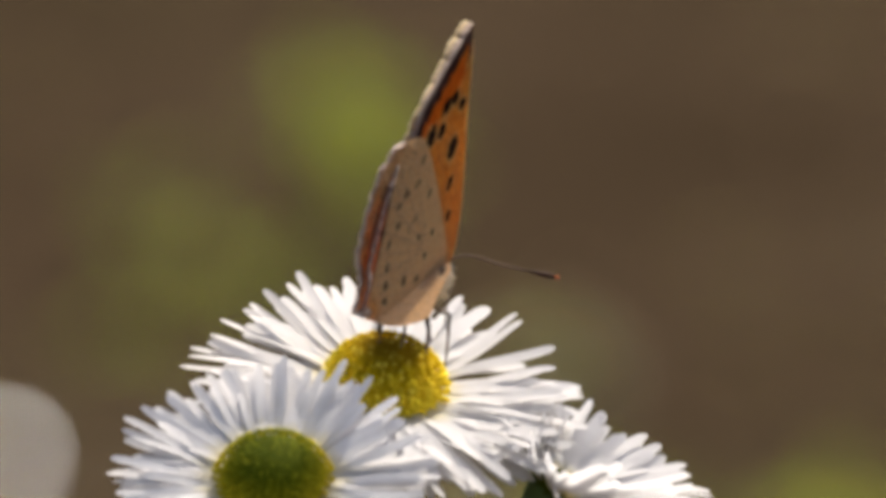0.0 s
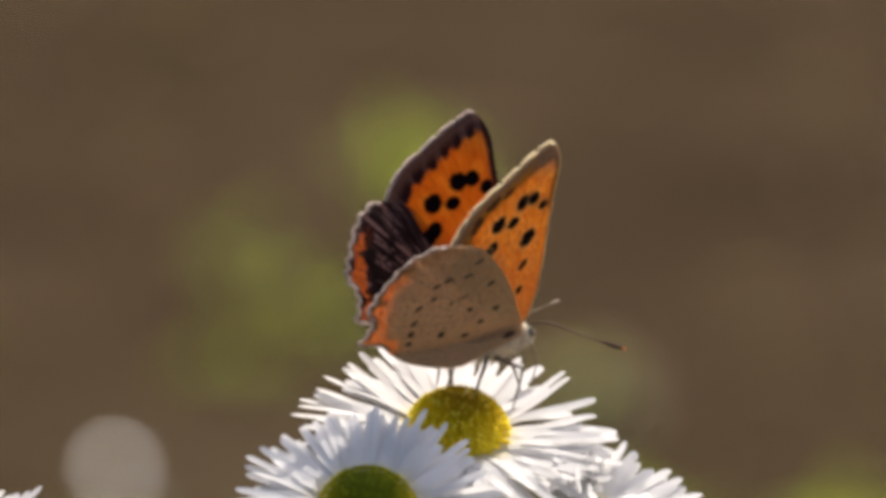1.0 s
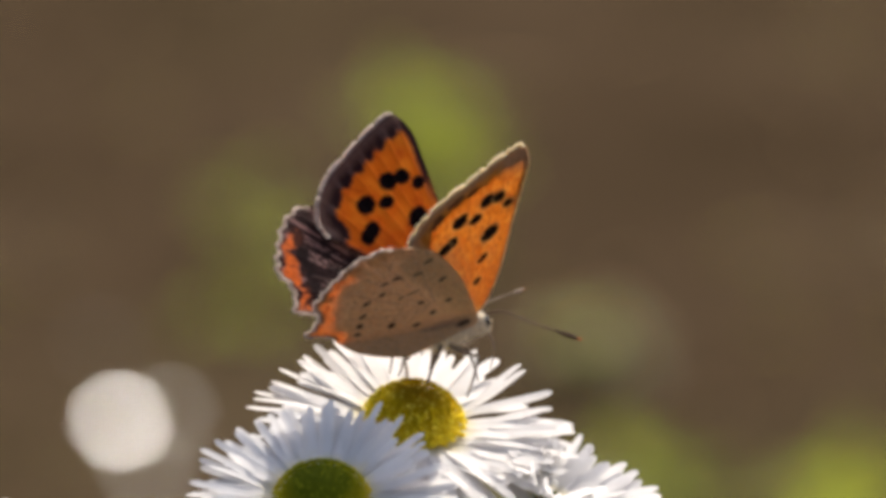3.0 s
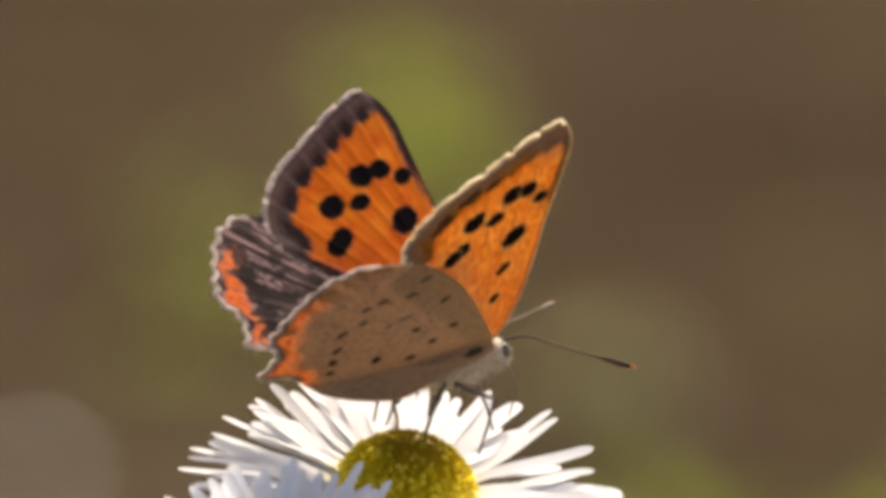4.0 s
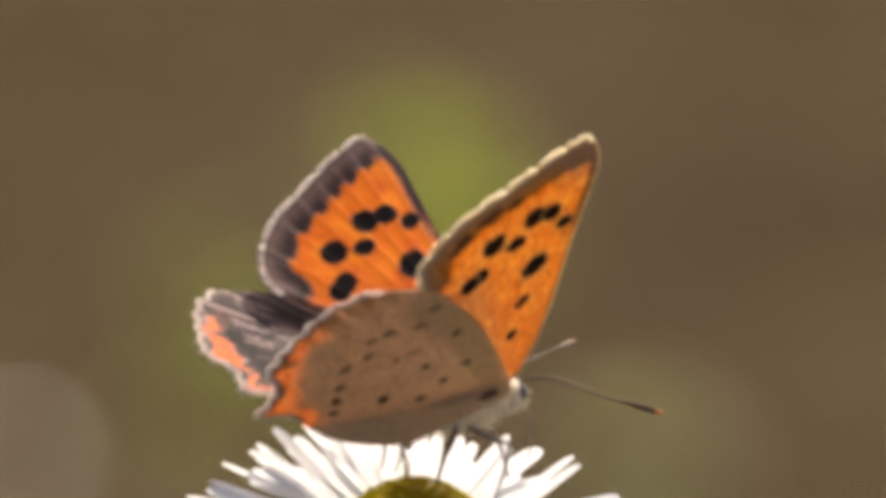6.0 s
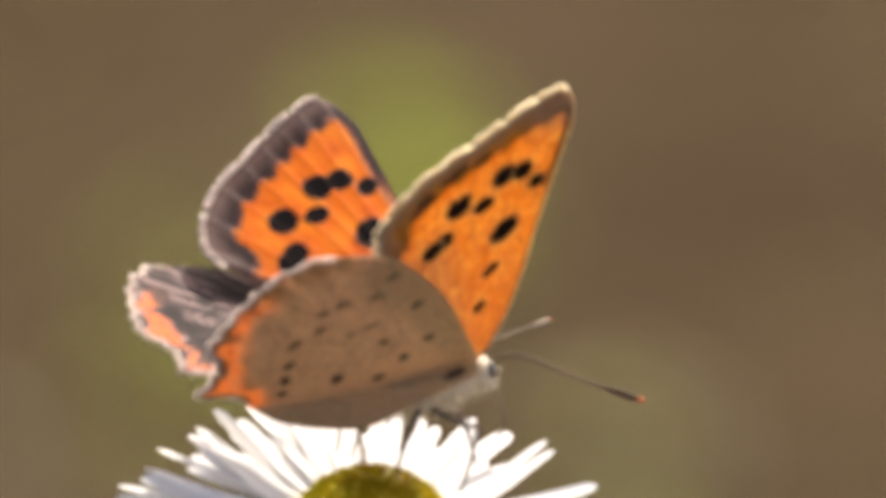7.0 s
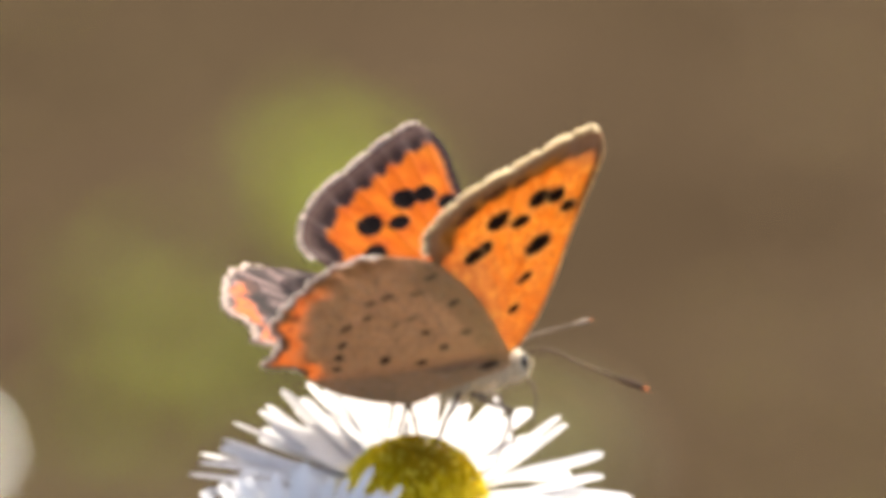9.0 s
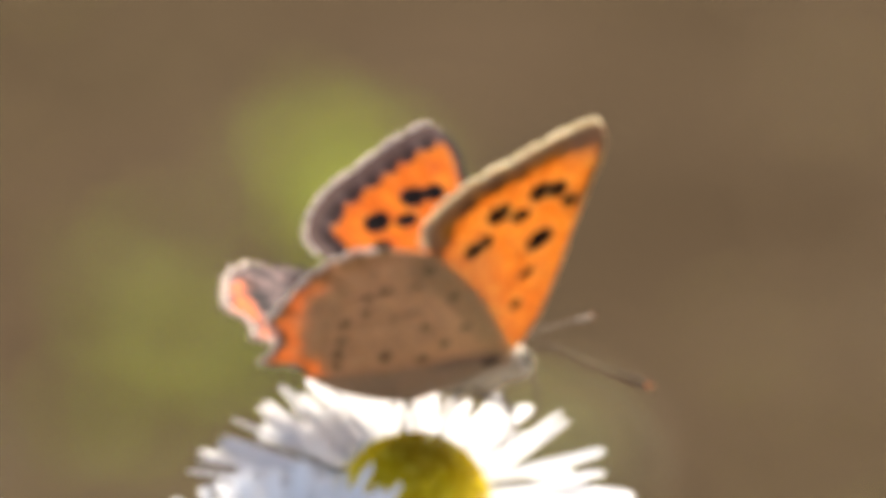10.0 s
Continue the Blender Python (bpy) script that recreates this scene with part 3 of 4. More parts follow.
def hind_pattern(p, edge, outer, dorsal):
    n1, n2 = rough_noise(p, 0.9, 5), rough_noise(p, 3.5, 6)
    ang = np.arctan2(p[:, 1] - 0.5, p[:, 0] - 1.5)
    streak = rough_noise(np.stack([ang * (34 if dorsal else 16), np.hypot(p[:, 0], p[:, 1]) * (0.3 if dorsal else 0.5)], 1), 1.0, 9)
    v = veins(p, (-0.8, 2.4), (118, 131, 143, 154, 164, 174, 185), 0.10, 1.0)
    scallop = 0.28 * np.cos(np.degrees(ang) / 11.5 * 2 * math.pi)
    if dorsal:
        c = np.tile(np.array((0.036, 0.021, 0.021)), (len(p), 1)) * (1 + 0.4 * n2[:, None])
        # pale streaks, thicker outward; part of the wing's sheen is put into their colour
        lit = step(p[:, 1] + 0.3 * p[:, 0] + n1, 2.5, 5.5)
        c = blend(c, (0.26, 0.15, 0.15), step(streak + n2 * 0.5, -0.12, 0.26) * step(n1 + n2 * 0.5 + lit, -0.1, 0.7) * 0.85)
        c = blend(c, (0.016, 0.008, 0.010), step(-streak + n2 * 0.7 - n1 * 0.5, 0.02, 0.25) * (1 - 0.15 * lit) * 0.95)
        c = blend(c, (0.10, 0.07, 0.068), v * 0.5)
        o = step(outer + scallop * 0.6, 0.30, 0.5) * (1 - step(outer + scallop + n2 * 0.6, 1.15, 1.5)) * step(streak + n1, -0.7, -0.1)
        o = o * (1 - step(p[:, 1], 7.2, 8.4))
        c = blend(c, (0.74, 0.16, 0.025), o * np.clip(0.85 + 0.5 * n2, 0, 1))
        for a in range(5):
            c = blend(c, (0.014, 0.009, 0.010), blot(p, -8.15 + 0.12 * a, 2.3 + 1.25 * a, 0.75, 0.55, 20 * a, n2 * 1.6) * 0.9)
        for x, y in ((-5.6, 6.9), (-5.9, 5.9), (-5.2, 4.6)):
            c = blend(c, (0.016, 0.010, 0.011), blot(p, x, y, 0.5, 0.34, 30, n2 * 1.4) * 0.85)
        c = blend(c, (0.14, 0.09, 0.075), (1 - step(outer, 0.05, 0.4)) * 0.7)
    else:
        c = np.tile(np.array((0.60, 0.37, 0.18)), (len(p), 1))
        c = blend(c, (0.64, 0.41, 0.21), step(n1 + streak * 0.4, 0.0, 0.6) * 0.5)
        c = blend(c, (0.45, 0.285, 0.165), step(-n1 + n2 * 0.3, 0.1, 0.6) * 0.2)
        c = blend(c, (0.56, 0.38, 0.22), step(streak + n2 * 0.5, 0.45, 0.8) * 0.35)
        c = blend(c, (0.42, 0.29, 0.19), v * 0.5)
        n3 = rough_noise(p, 7.0, 12)
        n4 = rough_noise(p * (1.0, 0.6), 2.6, 15)
        c = blend(c, (0.34, 0.21, 0.12), step(n3, 0.05, 0.45) * 0.35)
        c = blend(c, (0.66, 0.43, 0.24), step(-n3 + n4 * 0.15, 0.1, 0.5) * 0.35)
        c = blend(c, (0.76, 0.50, 0.27), step(n4 + n3 * 0.3, 0.25, 0.5) * step(p[:, 1], 2.0, 4.0) * 0.08)
        c = blend(c, (0.15, 0.10, 0.075), blot(p, 0.3, 0.3, 2.0, 0.45, 8, n2) * 0.7)
        o = step(outer + scallop * 0.4, 0.18, 0.35) * (1 - step(outer + scallop * 0.7 + n2 * 0.5, 0.65, 1.25)) * (1 - step(p[:, 1] - 0.25 * p[:, 0] + n1, 10.4, 12.4))
        c = blend(c, (0.86, 0.26, 0.045), o * np.clip(0.66 + 0.9 * n2 + 0.9 * n3, 0, 1))
        for a in range(6):
            c = blend(c, (0.20, 0.10, 0.05), blot(p, -10.1 + 0.10 * a, 2.5 + 1.15 * a, 0.2, 0.42, 10, n2) * 0.75)
        c = blend(c, (0.13, 0.075, 0.04), (1 - step(outer + scallop * 0.5, 0.15, 0.4)) * (p[:, 1] < 9) * 0.7)
        n5 = rough_noise(p * (0.55, 1.0), 4.4, 17)
        c = blend(c, (0.30, 0.185, 0.11), step(n5 + n3 * 0.5, 0.14, 0.46) * 0.25)
        c = blend(c, (0.72, 0.49, 0.29), step(-n5 + n3 * 0.5, 0.22, 0.5) * 0.35)
        c = c * (1.62, 1.50, 1.32)
        fleck = rough_noise(np.stack([ang * 85, np.hypot(p[:, 0], p[:, 1]) * 2.4], 1), 1.0, 19)
        inner = step(outer, 1.0, 1.8)
        c = blend(c, (0.30, 0.10, 0.04), step(-fleck + n2 * 0.4, 0.05, 0.40) * (1 - inner) * 0.65)
        c = blend(c, (0.95, 0.72, 0.48), step(fleck, 0.14, 0.36) * inner * 0.60)
        c = blend(c, (0.34, 0.22, 0.13), step(-fleck + n2 * 0.3, 0.22, 0.44) * inner * 0.72)
        c = blend(c, (0.26, 0.16, 0.10), v * step(n4 + n3, -0.2, 0.3) * inner * 0.55)
        for x, y, ra, rb, turn in HIND_SPOTS:
            c = blend(c, (0.68, 0.44, 0.25), blot(p, x, y, ra * 1.3, rb * 1.9, turn, n2) * 0.4)
            c = blend(c, (0.018, 0.010, 0.009), blot(p, x, y, ra * (0.95 if ra < 0.5 else 1), rb * (0.80 if x < -2.6 and y > 2.5 else 1.05), turn, n2) * 0.97)
        c = blend(c, (0.30, 0.19, 0.115), (1 - step(p[:, 1] - 0.05 * p[:, 0], 0.2, 1.7)) * 0.35)
    return c


def build_wing(kind, right, parent):
    """A wing in its own plane: x forward, y outward, built as two scaled skins a hair apart. right: local +z is the underside."""
    fore = kind == "forewing"
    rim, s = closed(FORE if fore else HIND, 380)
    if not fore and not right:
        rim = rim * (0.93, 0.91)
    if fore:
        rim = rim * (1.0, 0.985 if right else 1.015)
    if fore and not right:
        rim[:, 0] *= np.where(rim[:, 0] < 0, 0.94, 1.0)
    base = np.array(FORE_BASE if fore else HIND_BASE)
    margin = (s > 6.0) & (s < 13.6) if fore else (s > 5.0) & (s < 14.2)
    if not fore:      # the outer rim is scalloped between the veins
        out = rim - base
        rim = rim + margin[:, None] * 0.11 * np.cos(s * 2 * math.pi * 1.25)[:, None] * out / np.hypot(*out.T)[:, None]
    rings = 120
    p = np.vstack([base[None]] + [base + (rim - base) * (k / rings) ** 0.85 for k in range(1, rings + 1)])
    edge, outer = np.full(len(p), 9e9), np.full(len(p), 9e9)
    for q in rim[::2]:
        edge = np.minimum(edge, (p[:, 0] - q[0]) ** 2 + (p[:, 1] - q[1]) ** 2)
    for q in rim[margin]:
        outer = np.minimum(outer, (p[:, 0] - q[0]) ** 2 + (p[:, 1] - q[1]) ** 2)
    edge, outer = np.sqrt(edge), np.sqrt(outer)
    v = veins(p, *FORE_VEINS, 0.22, 6.0) if fore else veins(p, (-0.8, 2.4), (118, 131, 143, 154, 164, 174, 185), 0.22, 0.8)
    r = np.hypot(*(p - base).T)
    camber = 0.012 * r * np.sin(p[:, 0] * 0.5 + 0.4) * (1 if fore else 1.5) + 0.006 * np.sin(np.arctan2(*(p - base).T) * 24) * step(r, 2, 9)
    sgn = -1 if right else 1
    # the inner edge of the hindwing folds down along the abdomen
    drop = np.zeros(len(p)) if fore else 0.65 * np.clip(0.3 - p[:, 1], 0, None)
    m = len(rim)
    faces = [(0, 1 + k, 1 + (k + 1) % m) for k in range(m)]
    for j in range(rings - 1):
        a = 1 + j * m
        faces += [(a + k, a + m + k, a + m + (k + 1) % m, a + (k + 1) % m) for k in range(m)]
    ob = None
    for dorsal in (True, False):
        side = sgn if dorsal else -sgn
        z = sgn * camber + side * (0.035 + 0.015 * v) * np.clip(edge / 0.15, 0.15, 1)
        me = bpy.data.meshes.new(kind)
        bent = np.column_stack([p[:, 0], np.where(drop > 0, 0.3 - 0.70 * drop, p[:, 1]), z - sgn * 0.70 * drop])
        me.from_pydata((bent * MM).tolist(), [], faces if side > 0 else [f[::-1] for f in faces])
        col = (fore_pattern if fore else hind_pattern)(p, edge, outer, dorsal)
        if dorsal and right and not fore:      # upper skin evened and darkened, to dim light shining through the wing
            inside = step(outer + 0.2 * rough_noise(p, 2.0, 23), 0.75, 1.25)[:, None]
            col = col * (0.72 - 0.42 * inside) + np.array((0.058, 0.035, 0.031)) * inside
        if right and fore:      # paler and browner flecks; stronger on the upper skin to yellow light shining through
            scale, fleck = rough_noise(p * (1.0, 0.6), 3.4, 31), rough_noise(p * (1.0, 0.5), 7.5, 33)
            inside = step(outer, 1.3, 2.2) * step(col[:, 0], 0.25, 0.5)
            col = blend(col, (0.92, 0.53, 0.12), step(scale + 0.6 * fleck, 0.0, 0.4) * inside * (0.75 if dorsal else 0.35))
            col = blend(col, (0.46, 0.20, 0.06), step(-scale + 0.6 * fleck, 0.10, 0.45) * inside * 0.65)
        light = col.max(axis=1)
        gloss = np.where(light < 0.013, 0.02, np.where(light > 0.45, 0.045 if fore else 0.035, 0.05 + 0.5 * light if fore else 0.02 + 0.6 * light)) if dorsal else np.full(len(p), 0.06)
        rgba = np.column_stack([np.clip(col, 0.004, 0.9), gloss]).astype(np.float32)
        me.attributes.new("pattern", "FLOAT_COLOR", "POINT").data.foreach_set("color", rgba.ravel())
        if dorsal:
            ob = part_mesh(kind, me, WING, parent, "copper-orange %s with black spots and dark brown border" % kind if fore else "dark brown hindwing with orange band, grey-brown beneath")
        else:
            part_mesh("underside", me, WING, ob, "orange underside with black spots and grey-brown border" if fore else "grey-brown underside with small black dots and orange edge")
    # fringe of pale scales on the outer rim
    rnd = random.Random(3 if fore else 4)
    bm = bmesh.new()
    idx = np.nonzero(margin)[0]
    for i in idx:
        for sub in range(5):
            t = (sub + rnd.random()) / 5
            a, b = rim[i], rim[(i + 1) % m]
            q = a + (b - a) * t
            d = (b - a) / np.hypot(*(b - a))
            n = np.array((d[1], -d[0]))
            if np.dot(n, q - base) < 0:
                n = -n
            along = (s[i] + t * (s[1] - s[0])) % 1.0
            ln = (0.28 if fore and right else 0.18 if fore else 0.12) * rnd.uniform(0.85, 1.12) * (0.3 if along < 0.22 else 1.0)
            tip = q + n * ln + d * rnd.uniform(-0.1, 0.1)
            zc = sgn * 0.012 * np.hypot(*(q - base)) * math.sin(q[0] * 0.5 + 0.4) * (1 if fore else 1.5)
            z0 = zc + rnd.uniform(-0.04, 0.04)
            roll = rnd.uniform(-1.3, 1.3)
            w, up = 0.085 * math.cos(roll), 0.085 * math.sin(roll)
            rise = rnd.uniform(-0.10, 0.10)
            vs = [bm.verts.new(Vector((x, y, zz)) * MM) for x, y, zz in (
                (*(q - d * w - n * 0.12), z0 - up), (*(q + d * w - n * 0.12), z0 + up), (*(tip + d * w * 0.7), z0 + rise + up * 0.7), (*(tip - d * w * 0.7), z0 + rise - up * 0.7))]
            bm.faces.new(vs)
    part("fringe", bm, FRINGE if fore and right else GREY_FRINGE, ob, "cream scale fringe" if fore and right else "greyish scale fringe", smooth=False)
    return ob


def tuft(bm, centre, radii, count, length, width, seed, keep=None):
    """Fine hairs that stand off an ellipsoid, swept back."""
    rnd = random.Random(seed)
    for _ in range(count):
        n = Vector((rnd.gauss(0, 1), rnd.gauss(0, 1), rnd.gauss(0, 1))).normalized()
        p = Vector((centre[0] + n.x * radii[0], centre[1] + n.y * radii[1], centre[2] + n.z * radii[2]))
        d = (n + Vector((-0.7, 0, -0.3)) + Vector((rnd.gauss(0, 0.2), rnd.gauss(0, 0.2), rnd.gauss(0, 0.2)))).normalized()
        s = d.orthogonal().normalized() * width
        ln = length * rnd.uniform(0.5, 1.2)
        bm.faces.new([bm.verts.new(v) for v in (p - s, p + s, p + d * ln)])


def build_butterfly():
    """Body axes: x ahead, y to its left, z up; the origin lies between the roots of the forewings."""
    bug = empty("butterfly", Matrix(), "small copper-coloured butterfly perched with half-open wings on a flower", "butterfly")
    tilt = lambda a: pose(0, 0, 0, 0, a, 0)
    mm = lambda *v: Vector(v) * MM
    bm = ellipsoid(mm(-0.5, 0, -0.9), (2.4 * MM, 1.05 * MM, 1.2 * MM), tilt(6))
    tuft(bm, mm(-0.5, 0, -0.9), (2.3 * MM, 1.0 * MM, 1.15 * MM), 1700, 0.75 * MM, 0.03 * MM, 1)
    part("thorax", bm, FUR, bug, "pale grey furry thorax")
    bm = ellipsoid(mm(-4.7, 0, -0.4), (3.4 * MM, 0.62 * MM, 0.7 * MM), tilt(3), shape=lambda p: Vector((p.x, p.y * (1 + 0.04 * math.sin(p.x * 18)), p.z * (1 + 0.04 * math.sin(p.x * 18)))))
    tuft(bm, mm(-4.7, 0, -0.4), (3.3 * MM, 0.58 * MM, 0.66 * MM), 900, 0.25 * MM, 0.03 * MM, 2)
    part("abdomen", bm, DARK_FUR, bug, "dark grey-brown tapering abdomen")
    bm = ellipsoid(mm(2.0, 0, -1.0), (0.75 * MM, 0.8 * MM, 0.8 * MM))
    tuft(bm, mm(2.0, 0, -1.0), (0.7 * MM, 0.75 * MM, 0.75 * MM), 500, 0.45 * MM, 0.025 * MM, 3)
    head = part("head", bm, FUR, bug, "small head with pale fur")
    for s in (-1, 1):
        part("eye", ellipsoid(mm(2.28, s * 0.55, -0.85), (0.31 * MM, 0.30 * MM, 0.42 * MM)), EYE, head, "glossy black eye")
    # feelers to both sides: right club dark, left feeler coloured pale as if sunlit
    feelers = []
    for s, tip in ((-1, (7.1, -5.2, -2.25)), (1, (8.3, 4.3, -0.55))):
        pts = curve3([(2.3, s * 0.3, -0.3), (3.4, s * 0.3 + 0.2 * (tip[1] - s * 0.3), -0.22 if s < 0 else 0.0), tuple(0.5 * np.array((2.3, s * 0.3, -0.3)) + 0.5 * np.array(tip) + (0.05, 0, 0.26)), tip], 40)
        pts = [Vector(p) * MM for p in pts]
        ant = part("antenna", tube(pts[:34], np.linspace(0.070 * MM, 0.060 * MM, 34) if s < 0 else np.linspace(0.046 * MM, 0.040 * MM, 34), 8), ANTENNA if s < 0 else SUNLIT_ANTENNA, bug, "thin ringed brown antenna" if s < 0 else "thin antenna coloured pale as if sunlit")
        part("club", tube(pts[32:39], [r * MM * (0.96 if s < 0 else 0.8) for r in (0.06, 0.09, 0.13, 0.155, 0.165, 0.15, 0.11)], 10), CLUB if s < 0 else SUNLIT_ANTENNA, ant, "dark antenna club" if s < 0 else "antenna club coloured pale as if sunlit")
        feelers.append(ant)
        part("club_tip", tube(pts[38:], (0.125 * MM, 0.05 * MM) if s < 0 else (0.088 * MM, 0.03 * MM), 10), CLUB_TIP, ant, "rusty club tip")
    # coiled tongue reaching down
    pts = curve3([(2.5, 0, -1.5), (3.0, 0, -2.4), (3.0, 0, -3.4), (2.6, 0, -4.4)], 14)
    part("proboscis", tube([Vector(p) * MM for p in pts], np.linspace(0.07 * MM, 0.04 * MM, 14), 6), LEG, head, "thin dark tongue")
    # legs: hip, knee, foot
    for hip, knee, foot in (((-0.8, -0.6, -1.9), (1.3, -0.9, -3.1), (0.0, -1.1, -5.7)), ((-0.6, 0.6, -1.8), (1.4, 0.9, -2.7), (1.9, 0.5, -5.2)),
                            ((-1.4, -0.6, -1.8), (-2.6, -1.3, -2.9), (-4.5, -1.4, -6.3)), ((-2.2, 0.6, -1.6), (-3.6, 1.1, -2.0), (-2.6, 2.4, -4.9)),
                            ((-2.8, -0.5, -1.4), (-4.4, -0.7, -1.9), (-5.0, -0.6, -3.3)), ((-2.8, 0.5, -1.4), (-4.6, 0.7, -1.8), (-4.9, 0.8, -3.4))):
        q = [np.array(v) for v in (hip, knee, foot)]
        pts = [q[0], 0.5 * q[0] + 0.5 * q[1] + (0, 0, -0.08), q[1], 0.5 * q[1] + 0.5 * q[2] + (0.1, 0, 0.05), q[2]]
        part("leg", tube([Vector(v) * MM for v in pts], [v * MM for v in (0.15, 0.155, 0.115, 0.08, 0.05)], 8), LEG, bug, "thin dark leg banded pale")
    wings = {}
    for right in (True, False):
        for kind in ("forewing", "hindwing"):
            wings[kind, right] = build_wing(kind, right, bug)
    return bug, wings, feelers


BUTTERFLY, WINGS, FEELERS = build_butterfly()
FOCUS = new("focus_mark")
FOCUS.empty_display_size = 0.005
cam.data.dof.focus_object = FOCUS
build_stems()


# ---- weeds and litter far behind ----
def leaf(bm, root, way, length, width, bend):
    """A pointed leaf blade with a folded midrib."""
    way = way.normalized()
    side = way.cross(Vector((0, 0, 1)))
    side = side.normalized() if side.length > 0.05 else Vector((1, 0, 0))
    up = side.cross(way)
    rows = []
    for i in range(6):
        s = i / 5
        c = root + way * length * s - Vector((0, 0, 1)) * bend * length * s * s
        w = width * math.sin(math.pi * min(0.97, 0.12 + 0.86 * s)) * 0.5
        rows.append([bm.verts.new(c + side * w * k + up * abs(k) * w * 0.25) for k in (-1, 0, 1)])
    for a, b in zip(rows, rows[1:]):
        for k in range(2):
            bm.faces.new((a[k], a[k + 1], b[k + 1], b[k]))


def clump(x, y, z, wide, high, count, size, material, seed, label):
    """A small leafy seedling: a stalk from the soil and a crown of leaves round (x, y, z)."""
    rnd = random.Random(seed)
    g = ground_height(x, y)
    plant = empty("seedling", Matrix.Translation((x, y, g)), label, "seedling", "seedlings in the background")
    top = z - g
    part("stalk", tube([(0, 0, -0.01), (0.002, 0, top * 0.5), (0, 0.002, top + high * 0.3)], (0.0007, 0.0006, 0.0004)), STEM, plant)
    for k in range(count):
        bm = bmesh.new()
        n = Vector((rnd.gauss(0, 1), rnd.gauss(0, 1), rnd.gauss(0, 1)))
        n *= rnd.random() ** 0.4 / n.length
        root = Vector((n.x * wide, n.y * wide, max(0.001, top + n.z * high)))
        way = Vector((n.x, n.y, 0.3 + 0.5 * rnd.random())) + Vector((rnd.gauss(0, 0.3), rnd.gauss(0, 0.3), 0))
        leaf(bm, root, way, size * rnd.uniform(0.7, 1.3), size * rnd.uniform(0.35, 0.55), rnd.uniform(0.1, 0.6))
        part("leaf", bm, material, plant)


clump(-0.0022, 2.9855, 0.011, 0.0042, 0.0050, 44, 0.0065, WEED, 1, "leafy bright green seedling on bare soil")
clump(0.0024, 2.9653, 0.010, 0.0034, 0.0045, 16, 0.006, WEED, 9, "leafy green seedling on bare soil")
clump(-0.0165, 2.9661, 0.006, 0.0085, 0.0045, 10, 0.0065, WEED, 2, "low sparse green seedling on bare soil")
clump(-0.0090, 2.9446, 0.005, 0.0055, 0.0035, 7, 0.006, WEED, 8, "low sparse green seedling on bare soil")
clump(-0.0202, 2.9263, 0.004, 0.0060, 0.0030, 5, 0.006, WEED, 3, "low sparse green seedling on bare soil")
clump(0.0214, 2.8360, 0.005, 0.0040, 0.0030, 13, 0.0055, WEED, 10, "low green seedling on bare soil")
clump(0.0269, 2.8177, 0.005, 0.0036, 0.0028, 12, 0.0055, WEED, 11, "low green seedling on bare soil")
clump(0.0440, 2.7930, 0.008, 0.0060, 0.0045, 26, 0.0065, WEED, 4, "leafy green seedling on bare soil")
clump(0.0385, 2.7830, 0.006, 0.0045, 0.0035, 9, 0.006, WEED, 5, "low green seedling on bare soil")
clump(0.0172, 2.9090, 0.003, 0.0034, 0.0024, 110, 0.0048, DRY, 6, "withered pale seedling on bare soil")
clump(0.0100, 2.8188, 0.004, 0.0055, 0.0028, 56, 0.006, DRY, 7, "withered pale seedling on bare soil")


def build_litter():
    """Withered leaf scraps and straw, too small to count, over the soil behind."""
    rnd = random.Random(21)
    bm = bmesh.new()
    for _ in range(900):
        x, y = rnd.uniform(-0.10, 0.10), rnd.uniform(2.2, 4.2)
        a = rnd.uniform(0, 2 * math.pi)
        way = Vector((math.cos(a), math.sin(a), rnd.uniform(0.05, 0.5)))
        size = rnd.uniform(0.004, 0.011)
        leaf(bm, Vector((x, y, ground_height(x, y) + 0.001)), way, size, size * rnd.uniform(0.15, 0.5), 0.2)
    tagged(part("leaf_litter", bm, LITTER, None), "withered brown leaf scraps on bare soil", "leaf litter", kind="stuff")


build_litter()


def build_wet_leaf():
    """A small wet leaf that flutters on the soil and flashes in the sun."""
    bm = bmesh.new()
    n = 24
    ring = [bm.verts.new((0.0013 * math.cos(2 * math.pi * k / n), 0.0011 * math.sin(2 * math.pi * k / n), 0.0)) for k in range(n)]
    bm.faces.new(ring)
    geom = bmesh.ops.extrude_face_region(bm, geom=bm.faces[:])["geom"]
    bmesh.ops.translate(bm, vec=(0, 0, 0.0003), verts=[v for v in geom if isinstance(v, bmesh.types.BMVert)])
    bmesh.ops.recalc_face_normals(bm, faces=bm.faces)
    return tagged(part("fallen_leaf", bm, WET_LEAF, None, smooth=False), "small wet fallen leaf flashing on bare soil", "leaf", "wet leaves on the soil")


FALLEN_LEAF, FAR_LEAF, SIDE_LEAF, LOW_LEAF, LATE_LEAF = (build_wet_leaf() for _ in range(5))


